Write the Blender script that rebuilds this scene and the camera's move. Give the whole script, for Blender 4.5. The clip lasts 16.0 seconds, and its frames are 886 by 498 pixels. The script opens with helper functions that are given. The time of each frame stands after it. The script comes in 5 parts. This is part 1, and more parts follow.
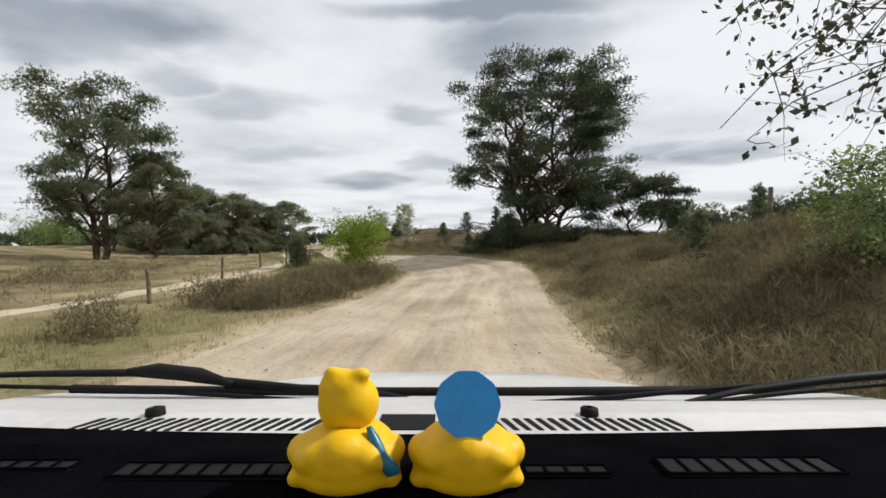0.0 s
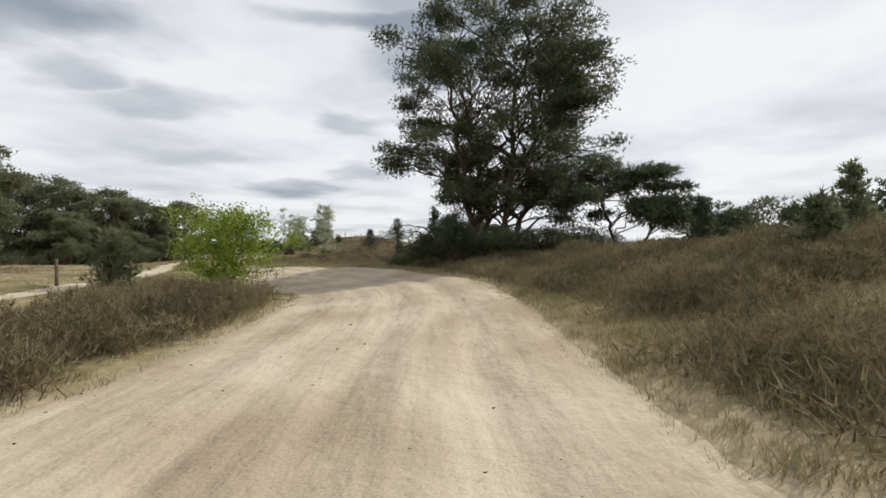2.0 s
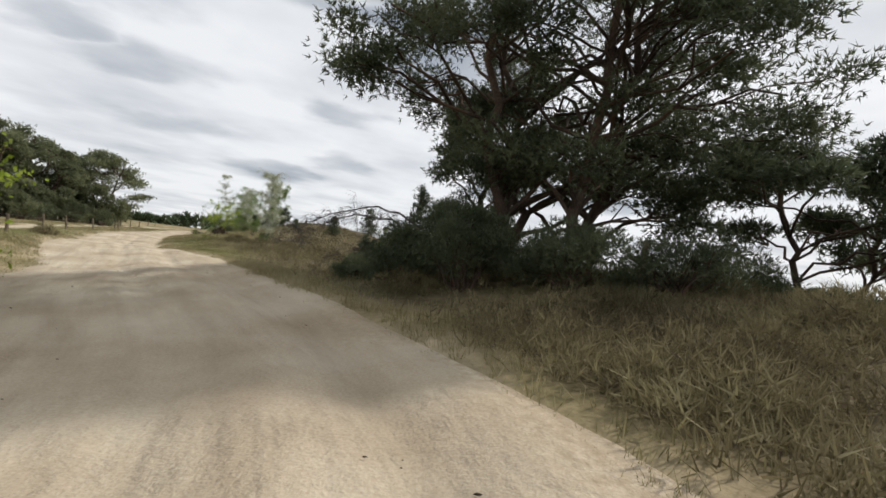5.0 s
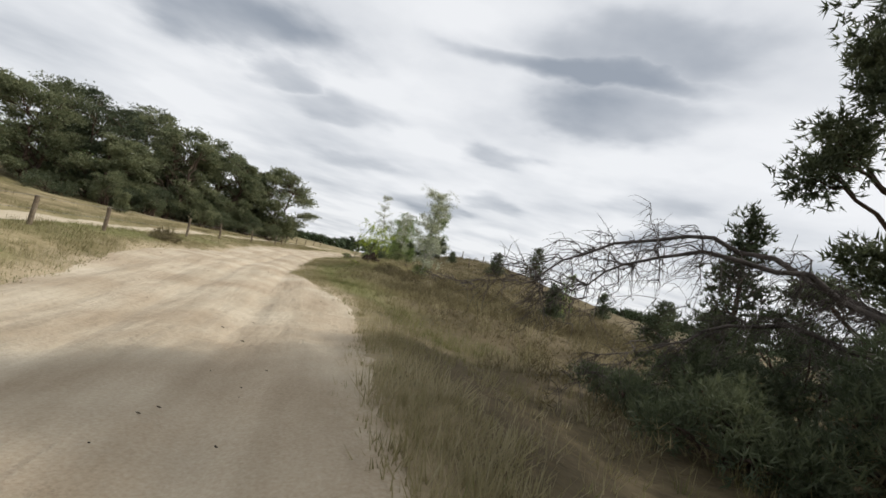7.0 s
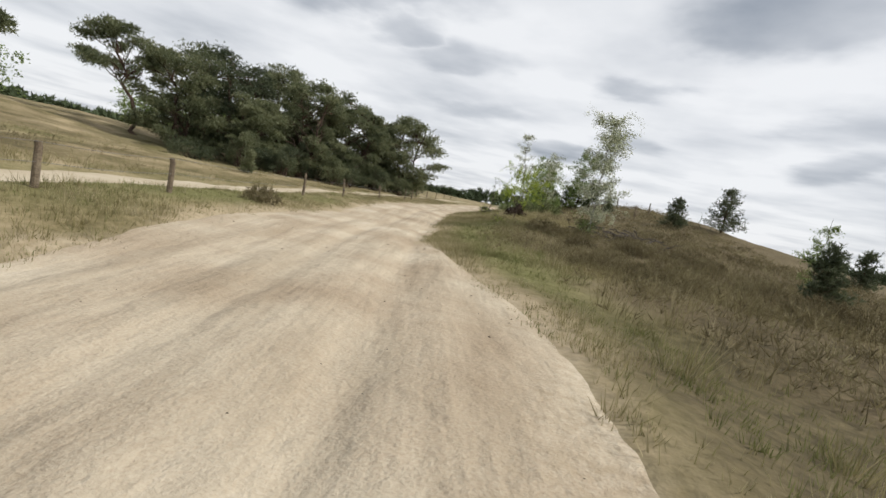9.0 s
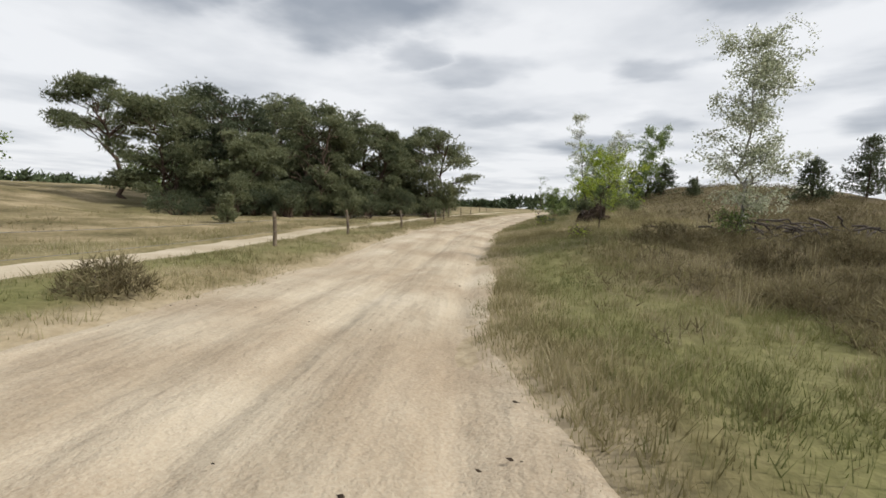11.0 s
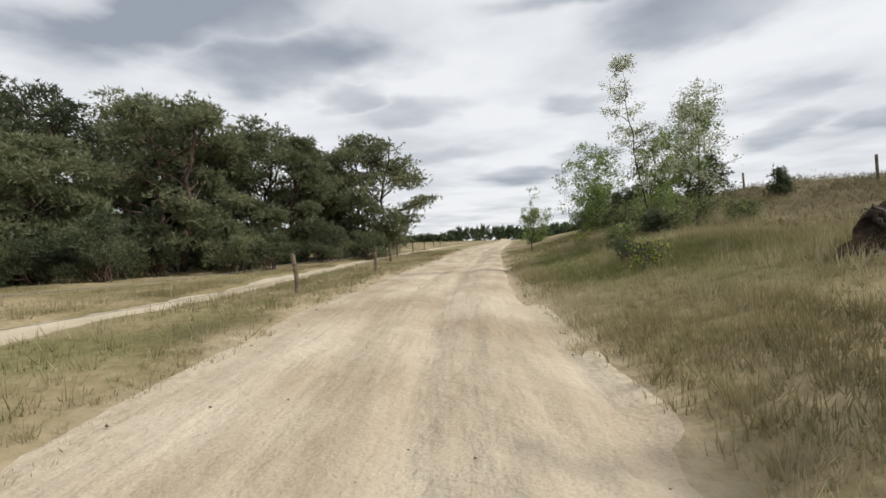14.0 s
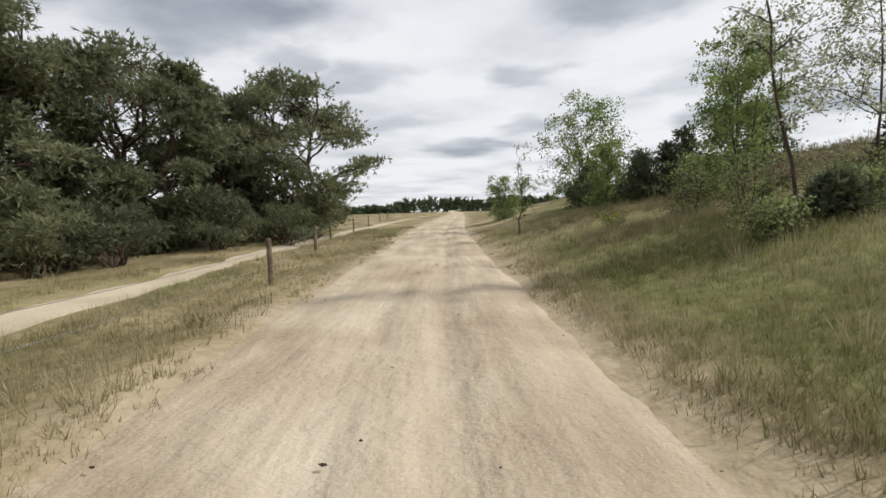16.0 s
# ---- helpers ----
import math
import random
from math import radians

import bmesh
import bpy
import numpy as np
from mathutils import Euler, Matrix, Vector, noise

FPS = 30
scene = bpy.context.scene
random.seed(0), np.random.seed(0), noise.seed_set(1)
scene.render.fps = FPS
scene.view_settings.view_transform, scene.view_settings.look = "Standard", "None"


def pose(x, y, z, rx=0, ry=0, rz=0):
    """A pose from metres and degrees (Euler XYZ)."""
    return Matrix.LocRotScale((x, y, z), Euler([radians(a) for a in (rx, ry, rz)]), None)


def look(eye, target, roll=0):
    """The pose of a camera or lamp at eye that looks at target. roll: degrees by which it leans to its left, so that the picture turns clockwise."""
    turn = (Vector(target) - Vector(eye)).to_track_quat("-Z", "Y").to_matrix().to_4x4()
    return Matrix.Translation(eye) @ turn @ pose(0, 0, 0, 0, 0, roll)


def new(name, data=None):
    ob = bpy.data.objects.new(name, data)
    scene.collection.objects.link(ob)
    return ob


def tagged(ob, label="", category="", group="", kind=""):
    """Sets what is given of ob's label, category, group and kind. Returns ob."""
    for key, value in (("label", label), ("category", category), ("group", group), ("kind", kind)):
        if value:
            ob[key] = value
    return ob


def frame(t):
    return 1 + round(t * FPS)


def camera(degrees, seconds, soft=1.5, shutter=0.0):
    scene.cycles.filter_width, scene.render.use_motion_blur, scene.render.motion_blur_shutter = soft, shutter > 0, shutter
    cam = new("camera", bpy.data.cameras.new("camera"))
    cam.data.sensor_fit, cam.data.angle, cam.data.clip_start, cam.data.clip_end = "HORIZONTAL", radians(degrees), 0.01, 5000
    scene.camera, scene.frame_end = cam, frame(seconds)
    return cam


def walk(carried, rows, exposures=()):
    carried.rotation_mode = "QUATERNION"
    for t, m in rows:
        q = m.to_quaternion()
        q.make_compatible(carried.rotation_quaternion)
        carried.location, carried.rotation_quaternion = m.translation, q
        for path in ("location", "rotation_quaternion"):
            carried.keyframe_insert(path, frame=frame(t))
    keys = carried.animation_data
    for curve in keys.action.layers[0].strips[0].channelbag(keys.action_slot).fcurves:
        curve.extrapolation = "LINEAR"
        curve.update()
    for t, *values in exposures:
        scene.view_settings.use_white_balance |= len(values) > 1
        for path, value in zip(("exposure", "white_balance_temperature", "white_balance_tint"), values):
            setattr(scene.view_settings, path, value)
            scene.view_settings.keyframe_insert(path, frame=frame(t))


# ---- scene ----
cam = camera(90.0, 16.0, soft=1.6)

# seconds, place in metres, then yaw, pitch and roll in degrees
PATH = [
    (0.0, 0.00, 0.00, 1.45, 0.0, -0.9, -0.9),
    (0.5, 0.17, 2.07, 1.31, -1.6, -3.7, -0.1),
    (1.0, 0.15, 4.14, 1.21, -4.0, -4.7, -0.8),
    (1.5, 0.33, 6.36, 1.18, -6.9, -3.1, -2.5),
    (2.0, 0.47, 8.68, 1.22, -9.0, 0.5, -0.3),
    (2.5, 0.71, 10.81, 1.21, -9.8, -2.5, 2.2),
    (3.0, 0.99, 13.06, 1.20, -10.1, -4.2, 4.2),
    (3.2, 1.18, 13.97, 1.21, -9.8, 1.2, 4.0),
    (5.3, 1.84, 22.30, 1.46, -12.2, 1.3, 7.6),
    (5.5, 1.79, 23.46, 1.50, -10.2, 1.8, 8.2),
    (6.0, 1.08, 26.59, 1.53, -3.2, -0.5, 9.7),
    (6.5, 0.29, 29.35, 1.58, 4.4, -0.9, 11.6),
    (7.0, -0.37, 30.96, 1.55, 6.6, 3.0, 14.2),
    (7.5, -1.03, 32.70, 1.55, 10.0, -0.1, 13.8),
    (8.0, -1.71, 34.26, 1.58, 12.8, -3.1, 12.6),
    (8.5, -2.42, 35.71, 1.57, 17.0, -5.2, 12.1),
    (9.0, -3.15, 37.04, 1.46, 21.1, -7.0, 12.0),
    (9.2, -3.44, 37.54, 1.44, 22.2, -6.6, 11.6),
    (11.3, -7.19, 45.49, 1.48, 26.6, -5.9, 1.6),
    (11.5, -7.59, 46.29, 1.50, 26.6, -6.1, 1.1),
    (12.0, -8.70, 48.34, 1.49, 26.7, -0.9, 0.2),
    (12.5, -9.84, 50.31, 1.40, 25.8, -5.6, -0.2),
    (13.0, -10.92, 52.45, 1.29, 23.5, -6.9, -1.1),
    (13.5, -11.95, 54.65, 1.17, 21.4, -3.1, -1.4),
    (14.0, -12.95, 56.94, 1.25, 19.8, -1.0, -1.8),
    (14.5, -13.83, 59.10, 1.36, 17.9, 2.5, -1.4),
    (15.0, -14.56, 60.91, 1.51, 17.2, -0.2, -0.4),
    (15.5, -15.28, 62.68, 1.58, 15.3, -2.7, 0.3),
    (16.0, -15.95, 64.74, 1.59, 13.0, -4.9, -1.6),
]


def eye_pose(x, y, z, yaw, pitch, roll):
    a, b = radians(yaw), radians(pitch)
    ahead = Vector((-math.sin(a) * math.cos(b), math.cos(a) * math.cos(b), math.sin(b)))
    return look((x, y, z), Vector((x, y, z)) + 10 * ahead, roll)


walk(cam, [(r[0], eye_pose(*r[1:])) for r in PATH], [(0.0, 0.0)])

# ---- world, sun ----
world = bpy.data.worlds.new("sky")
scene.world = world
world.use_nodes = True


def build_sky():
    nt = world.node_tree
    nd, lk = nt.nodes, nt.links
    nd.clear()
    out, bg = nd.new("ShaderNodeOutputWorld"), nd.new("ShaderNodeBackground")
    sky = nd.new("ShaderNodeTexSky")
    sky.sky_type, sky.sun_disc = "NISHITA", False
    sky.sun_elevation, sky.sun_rotation = radians(43), radians(71)
    sky.dust_density = 2.0
    co = nd.new("ShaderNodeTexCoord")
    sep = nd.new("ShaderNodeSeparateXYZ")
    lk.new(co.outputs["Generated"], sep.inputs[0])

    def m(op, a, b=None, c=None):
        n = nd.new("ShaderNodeMath")
        n.operation = op
        for k, v in enumerate((a, b, c)):
            if v is None:
                continue
            if isinstance(v, (int, float)):
                n.inputs[k].default_value = v
            else:
                lk.new(v, n.inputs[k])
        return n.outputs[0]

    # cloud layer: directions projected on a level sheet
    zz = m("ADD", m("MAXIMUM", sep.outputs[2], 0.0), 0.06)
    u, v = m("DIVIDE", sep.outputs[0], zz), m("DIVIDE", sep.outputs[1], zz)
    comb = nd.new("ShaderNodeCombineXYZ")
    lk.new(u, comb.inputs[0]), lk.new(v, comb.inputs[1])
    warp = nd.new("ShaderNodeTexNoise")
    warp.inputs["Scale"].default_value, warp.inputs["Detail"].default_value = 1.6, 5.0
    lk.new(comb.outputs[0], warp.inputs["Vector"])
    wsep = nd.new("ShaderNodeSeparateColor")
    lk.new(warp.outputs["Color"], wsep.inputs[0])
    uw = m("ADD", u, m("MULTIPLY", m("SUBTRACT", wsep.outputs[0], 0.5), 0.9))
    vw = m("ADD", v, m("MULTIPLY", m("SUBTRACT", wsep.outputs[1], 0.5), 0.9))
    big = nd.new("ShaderNodeTexNoise")
    big.inputs["Scale"].default_value, big.inputs["Detail"].default_value, big.inputs["Roughness"].default_value = 0.75, 7.0, 0.5
    lk.new(comb.outputs[0], big.inputs["Vector"])
    dark = None
    for cx, cy, rx, ry, amount in CLOUDS:
        dx, dy = m("DIVIDE", m("SUBTRACT", uw, cx), rx), m("DIVIDE", m("SUBTRACT", vw, cy), ry)
        d2 = m("ADD", m("MULTIPLY", dx, dx), m("MULTIPLY", dy, dy))
        blob = m("MULTIPLY", m("POWER", 2.718, m("MULTIPLY", m("MULTIPLY", d2, d2), -0.8)), amount)
        dark = blob if dark is None else m("MAXIMUM", dark, blob)
    texture = m("MULTIPLY", m("SUBTRACT", big.outputs[0], 0.43), 2.1)
    dens = m("ADD", m("MULTIPLY", dark, 1.15), texture)
    ramp = nd.new("ShaderNodeValToRGB")
    el = ramp.color_ramp.elements
    el[0].position, el[0].color = 0.0, (0.90, 0.915, 0.94, 1)
    el[1].position, el[1].color = 1.0, (0.33, 0.37, 0.43, 1)
    mid = ramp.color_ramp.elements.new(0.35)
    mid.color = (0.72, 0.745, 0.785, 1)
    lk.new(dens, ramp.inputs[0])
    mix = nd.new("ShaderNodeMix")
    mix.data_type = "RGBA"
    mix.inputs["Factor"].default_value = 0.94
    gain = nd.new("ShaderNodeMix")
    gain.data_type, gain.blend_type = "RGBA", "MULTIPLY"
    gain.inputs["Factor"].default_value = 1.0
    lk.new(sky.outputs[0], gain.inputs["A"])
    gain.inputs["B"].default_value = (0.1, 0.1, 0.1, 1)
    lk.new(gain.outputs["Result"], mix.inputs["A"])
    lk.new(ramp.outputs[0], mix.inputs["B"])
    lk.new(mix.outputs["Result"], bg.inputs[0])
    bg.inputs[1].default_value = 1.0
    lk.new(bg.outputs[0], out.inputs[0])


# clouds on the level sheet: place, half sizes, depth of grey
CLOUDS = [
    (-1.34, 1.83, 0.56, 0.33, 0.85), (0.16, 1.73, 0.48, 0.15, 0.70), (-1.17, 2.64, 0.35, 0.23, 0.40), (-0.13, 2.83, 0.24, 0.19, 0.50),
    (-0.89, 4.93, 0.43, 0.5, 0.50), (2.42, 3.75, 0.46, 0.40, 0.45), (-1.33, 3.70, 0.36, 0.25, 0.30), (-0.06, 4.16, 0.26, 0.33, 0.40),
    (0.39, 2.03, 0.39, 0.21, 0.50), (1.28, 4.10, 0.25, 0.62, 0.45), (0.31, 1.50, 0.42, 0.21, 0.5),
    (-1.58, 1.30, 0.65, 0.28, 0.75), (-1.32, 2.30, 0.28, 0.16, 0.50), (1.05, 3.14, 0.29, 0.36, 0.40), (1.81, 3.82, 0.22, 0.31, 0.40),
]
build_sky()

sun = new("sun", bpy.data.lights.new("sun", "SUN"))
sun.data.energy, sun.data.angle, sun.data.color = 3.6, radians(2), (1.0, 0.955, 0.89)
sun.matrix_world = look((0, 0, 30), (-10.6, -3.6, 19.6))


# ---- materials ----
def node_material(name):
    mat = bpy.data.materials.new(name)
    mat.use_nodes = True
    nt = mat.node_tree
    return mat, nt.nodes, nt.links, nt.nodes["Principled BSDF"]


def surface(name, stops, scale=1.0, fine=30.0, bump=0.3, rough=0.9, metal=0.0, island=0.0, per_object=0.0, spec=0.3, bump_dist=0.02, through_light=0.0, depth=0.79):
    """Colour stops along two scales of noise, with fine relief."""
    mat, nd, lk, bsdf = node_material(name)
    co = nd.new("ShaderNodeNewGeometry") if scale < 8 else nd.new("ShaderNodeTexCoord")
    vec = co.outputs["Position"] if scale < 8 else co.outputs["Object"]
    n1, n2 = nd.new("ShaderNodeTexNoise"), nd.new("ShaderNodeTexNoise")
    n1.inputs["Scale"].default_value, n1.inputs["Detail"].default_value = scale, 6
    n2.inputs["Scale"].default_value, n2.inputs["Detail"].default_value = fine, 4
    lk.new(vec, n1.inputs["Vector"]), lk.new(vec, n2.inputs["Vector"])

    def m(op, a, b):
        n = nd.new("ShaderNodeMath")
        n.operation = op
        for k, v in enumerate((a, b)):
            if isinstance(v, (int, float)):
                n.inputs[k].default_value = v
            else:
                lk.new(v, n.inputs[k])
        return n.outputs[0]

    fac = m("ADD", m("MULTIPLY", m("SUBTRACT", n1.outputs[0], 0.5), 1.9), m("MULTIPLY", m("SUBTRACT", n2.outputs[0], 0.5), 0.9))
    fac = m("ADD", fac, 0.5)
    if island:
        geo = nd.new("ShaderNodeNewGeometry")
        fac = m("ADD", fac, m("MULTIPLY", m("SUBTRACT", geo.outputs["Random Per Island"], 0.5), island))
    if per_object:
        oi = nd.new("ShaderNodeObjectInfo")
        fac = m("ADD", fac, m("MULTIPLY", m("SUBTRACT", oi.outputs["Random"], 0.5), per_object))
    ramp = nd.new("ShaderNodeValToRGB")
    el = ramp.color_ramp.elements
    stops = [(p, tuple(v * depth for v in c)) for p, c in stops]
    el[0].position, el[0].color = stops[0][0], (*stops[0][1], 1)
    el[1].position, el[1].color = stops[-1][0], (*stops[-1][1], 1)
    for p, c in stops[1:-1]:
        el.new(p).color = (*c, 1)
    lk.new(fac, ramp.inputs[0])
    lk.new(ramp.outputs[0], bsdf.inputs["Base Color"])
    bsdf.inputs["Roughness"].default_value, bsdf.inputs["Metallic"].default_value = rough, metal
    bsdf.inputs["Specular IOR Level"].default_value = spec
    if bump:
        bp = nd.new("ShaderNodeBump")
        bp.inputs["Strength"].default_value, bp.inputs["Distance"].default_value = bump, bump_dist
        lk.new(n2.outputs[0], bp.inputs["Height"])
        lk.new(bp.outputs[0], bsdf.inputs["Normal"])
    if through_light:
        tr, add = nd.new("ShaderNodeBsdfTranslucent"), nd.new("ShaderNodeMixShader")
        lk.new(ramp.outputs[0], tr.inputs[0])
        add.inputs[0].default_value = through_light
        lk.new(bsdf.outputs[0], add.inputs[1]), lk.new(tr.outputs[0], add.inputs[2])
        lk.new(add.outputs[0], nd["Material Output"].inputs[0])
    return mat


M_SAND = surface("sand", [(0.0, (0.38, 0.30, 0.21)), (0.35, (0.50, 0.415, 0.305)), (0.65, (0.58, 0.50, 0.38)), (1.0, (0.66, 0.585, 0.46))], 0.45, 45, 0.35, 0.95, spec=0.12, bump_dist=0.012)
M_PATHSAND = surface("path_sand", [(0.0, (0.42, 0.35, 0.24)), (1.0, (0.64, 0.56, 0.43))], 0.6, 18, 0.4, 0.95, spec=0.15)
M_GROUND = surface("heath_ground", [(0.0, (0.085, 0.075, 0.035)), (0.3, (0.18, 0.15, 0.075)), (0.6, (0.29, 0.235, 0.135)), (1.0, (0.43, 0.35, 0.22))], 0.4, 7, 0.8, 0.97, spec=0.1, bump_dist=0.06, depth=0.87)
M_BARK = surface("pine_bark", [(0.1, (0.05, 0.037, 0.03)), (0.6, (0.12, 0.085, 0.065)), (1.0, (0.20, 0.13, 0.09))], 1.2, 18, 0.9, 0.95, spec=0.1, bump_dist=0.04)
M_BIRCHBARK = surface("birch_bark", [(0.2, (0.10, 0.09, 0.08)), (0.5, (0.42, 0.40, 0.37)), (1.0, (0.62, 0.60, 0.56))], 4, 30, 0.4, 0.85)
M_TWIG = surface("twig_bark", [(0.1, (0.05, 0.035, 0.03)), (1.0, (0.15, 0.11, 0.09))], 3, 40, 0.3, 0.95)
M_DEAD = surface("dead_branch", [(0.1, (0.06, 0.05, 0.045)), (1.0, (0.20, 0.17, 0.15))], 3, 40, 0.3, 0.95)
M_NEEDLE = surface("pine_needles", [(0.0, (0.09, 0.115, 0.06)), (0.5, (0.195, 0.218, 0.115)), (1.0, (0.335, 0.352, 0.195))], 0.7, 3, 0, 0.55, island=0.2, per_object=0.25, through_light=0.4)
# darker copy of the pine needle colours
M_NEEDLE_DARK = surface("dark_pine_needles", [(0.0, (0.042, 0.058, 0.032)), (0.5, (0.09, 0.11, 0.06)), (1.0, (0.165, 0.185, 0.10))], 0.7, 3, 0, 0.55, island=0.2, per_object=0.2, through_light=0.35, depth=0.95)
M_LEAF = surface("birch_leaf", [(0.0, (0.085, 0.125, 0.035)), (0.5, (0.17, 0.235, 0.07)), (1.0, (0.29, 0.36, 0.13))], 1.5, 6, 0, 0.55, island=0.45, through_light=0.4, depth=1.0)
M_OLIVE = surface("olive_leaf", [(0.0, (0.10, 0.135, 0.045)), (0.5, (0.20, 0.25, 0.09)), (1.0, (0.33, 0.38, 0.16))], 1.5, 6, 0, 0.6, island=0.5, through_light=0.4, depth=1.0)
M_OAKLEAF = surface("young_oak_leaf", [(0.0, (0.16, 0.22, 0.02)), (0.5, (0.30, 0.39, 0.045)), (1.0, (0.46, 0.52, 0.10))], 1.5, 6, 0, 0.5, island=0.7, through_light=0.45, depth=1.0)
M_GREYLEAF = surface("pale_birch_leaf", [(0.0, (0.20, 0.22, 0.13)), (0.5, (0.36, 0.39, 0.25)), (1.0, (0.62, 0.64, 0.48))], 1.5, 6, 0, 0.35, island=0.9, spec=0.6, through_light=0.4, depth=1.0)
M_HEATHER = surface("heather", [(0.0, (0.095, 0.078, 0.042)), (0.5, (0.21, 0.175, 0.095)), (1.0, (0.35, 0.31, 0.17))], 0.6, 4, 0, 0.9, island=0.6, through_light=0.3)
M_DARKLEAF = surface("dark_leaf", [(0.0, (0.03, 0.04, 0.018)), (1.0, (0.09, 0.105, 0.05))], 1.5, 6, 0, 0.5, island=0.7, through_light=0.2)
M_GRASS = surface("dry_grass", [(0.0, (0.18, 0.16, 0.07)), (0.4, (0.33, 0.29, 0.145)), (0.75, (0.47, 0.41, 0.25)), (1.0, (0.57, 0.50, 0.34))], 0.35, 3, 0, 0.8, island=0.5, through_light=0.35)
M_GREENGRASS = surface("green_grass", [(0.0, (0.13, 0.145, 0.05)), (0.5, (0.24, 0.245, 0.095)), (1.0, (0.37, 0.35, 0.165))], 0.35, 3, 0, 0.8, island=0.5, through_light=0.35)
M_POST = surface("weathered_post", [(0.0, (0.07, 0.055, 0.04)), (0.5, (0.17, 0.13, 0.09)), (1.0, (0.30, 0.25, 0.18))], 5, 40, 0.7, 0.9)
M_WIRE = surface("fence_wire", [(0.0, (0.20, 0.20, 0.20)), (1.0, (0.34, 0.33, 0.32))], 5, 40, 0, 0.5, metal=0.7)
M_FAR = surface("far_wood", [(0.0, (0.05, 0.075, 0.035)), (1.0, (0.11, 0.14, 0.07))], 0.06, 0.6, 0.8, 0.95, bump_dist=0.5, island=0.3)


def grow_cover():
    """Heather litter and green grass as zones of the ground."""
    nd, lk = M_GROUND.node_tree.nodes, M_GROUND.node_tree.links
    bsdf = nd["Principled BSDF"]
    base = bsdf.inputs["Base Color"].links[0].from_socket
    fine = nd.new("ShaderNodeTexNoise")
    fine.inputs["Scale"].default_value, fine.inputs["Detail"].default_value, fine.inputs["Roughness"].default_value = 5.0, 10, 0.68
    geo = nd.new("ShaderNodeNewGeometry")
    lk.new(geo.outputs["Position"], fine.inputs["Vector"])
    for key, low, high in (("green", (0.075, 0.083, 0.027), (0.205, 0.2, 0.083)), ("heather", (0.042, 0.032, 0.021), (0.13, 0.102, 0.06)), ("sandy", (0.27, 0.215, 0.135), (0.445, 0.375, 0.27))):
        at, ramp, mix, mul = nd.new("ShaderNodeAttribute"), nd.new("ShaderNodeValToRGB"), nd.new("ShaderNodeMix"), nd.new("ShaderNodeMath")
        at.attribute_name = key
        ramp.color_ramp.elements[0].position, ramp.color_ramp.elements[1].position = 0.3, 0.7
        ramp.color_ramp.elements[0].color, ramp.color_ramp.elements[1].color = (*low, 1), (*high, 1)
        lk.new(fine.outputs[0], ramp.inputs[0])
        mix.data_type = "RGBA"
        mul.operation, mul.inputs[1].default_value = "MULTIPLY", 0.85
        lk.new(at.outputs["Fac"], mul.inputs[0])
        lk.new(mul.outputs[0], mix.inputs["Factor"])
        lk.new(base, mix.inputs["A"]), lk.new(ramp.outputs[0], mix.inputs["B"])
        base = mix.outputs["Result"]
    lk.new(base, bsdf.inputs["Base Color"])


grow_cover()


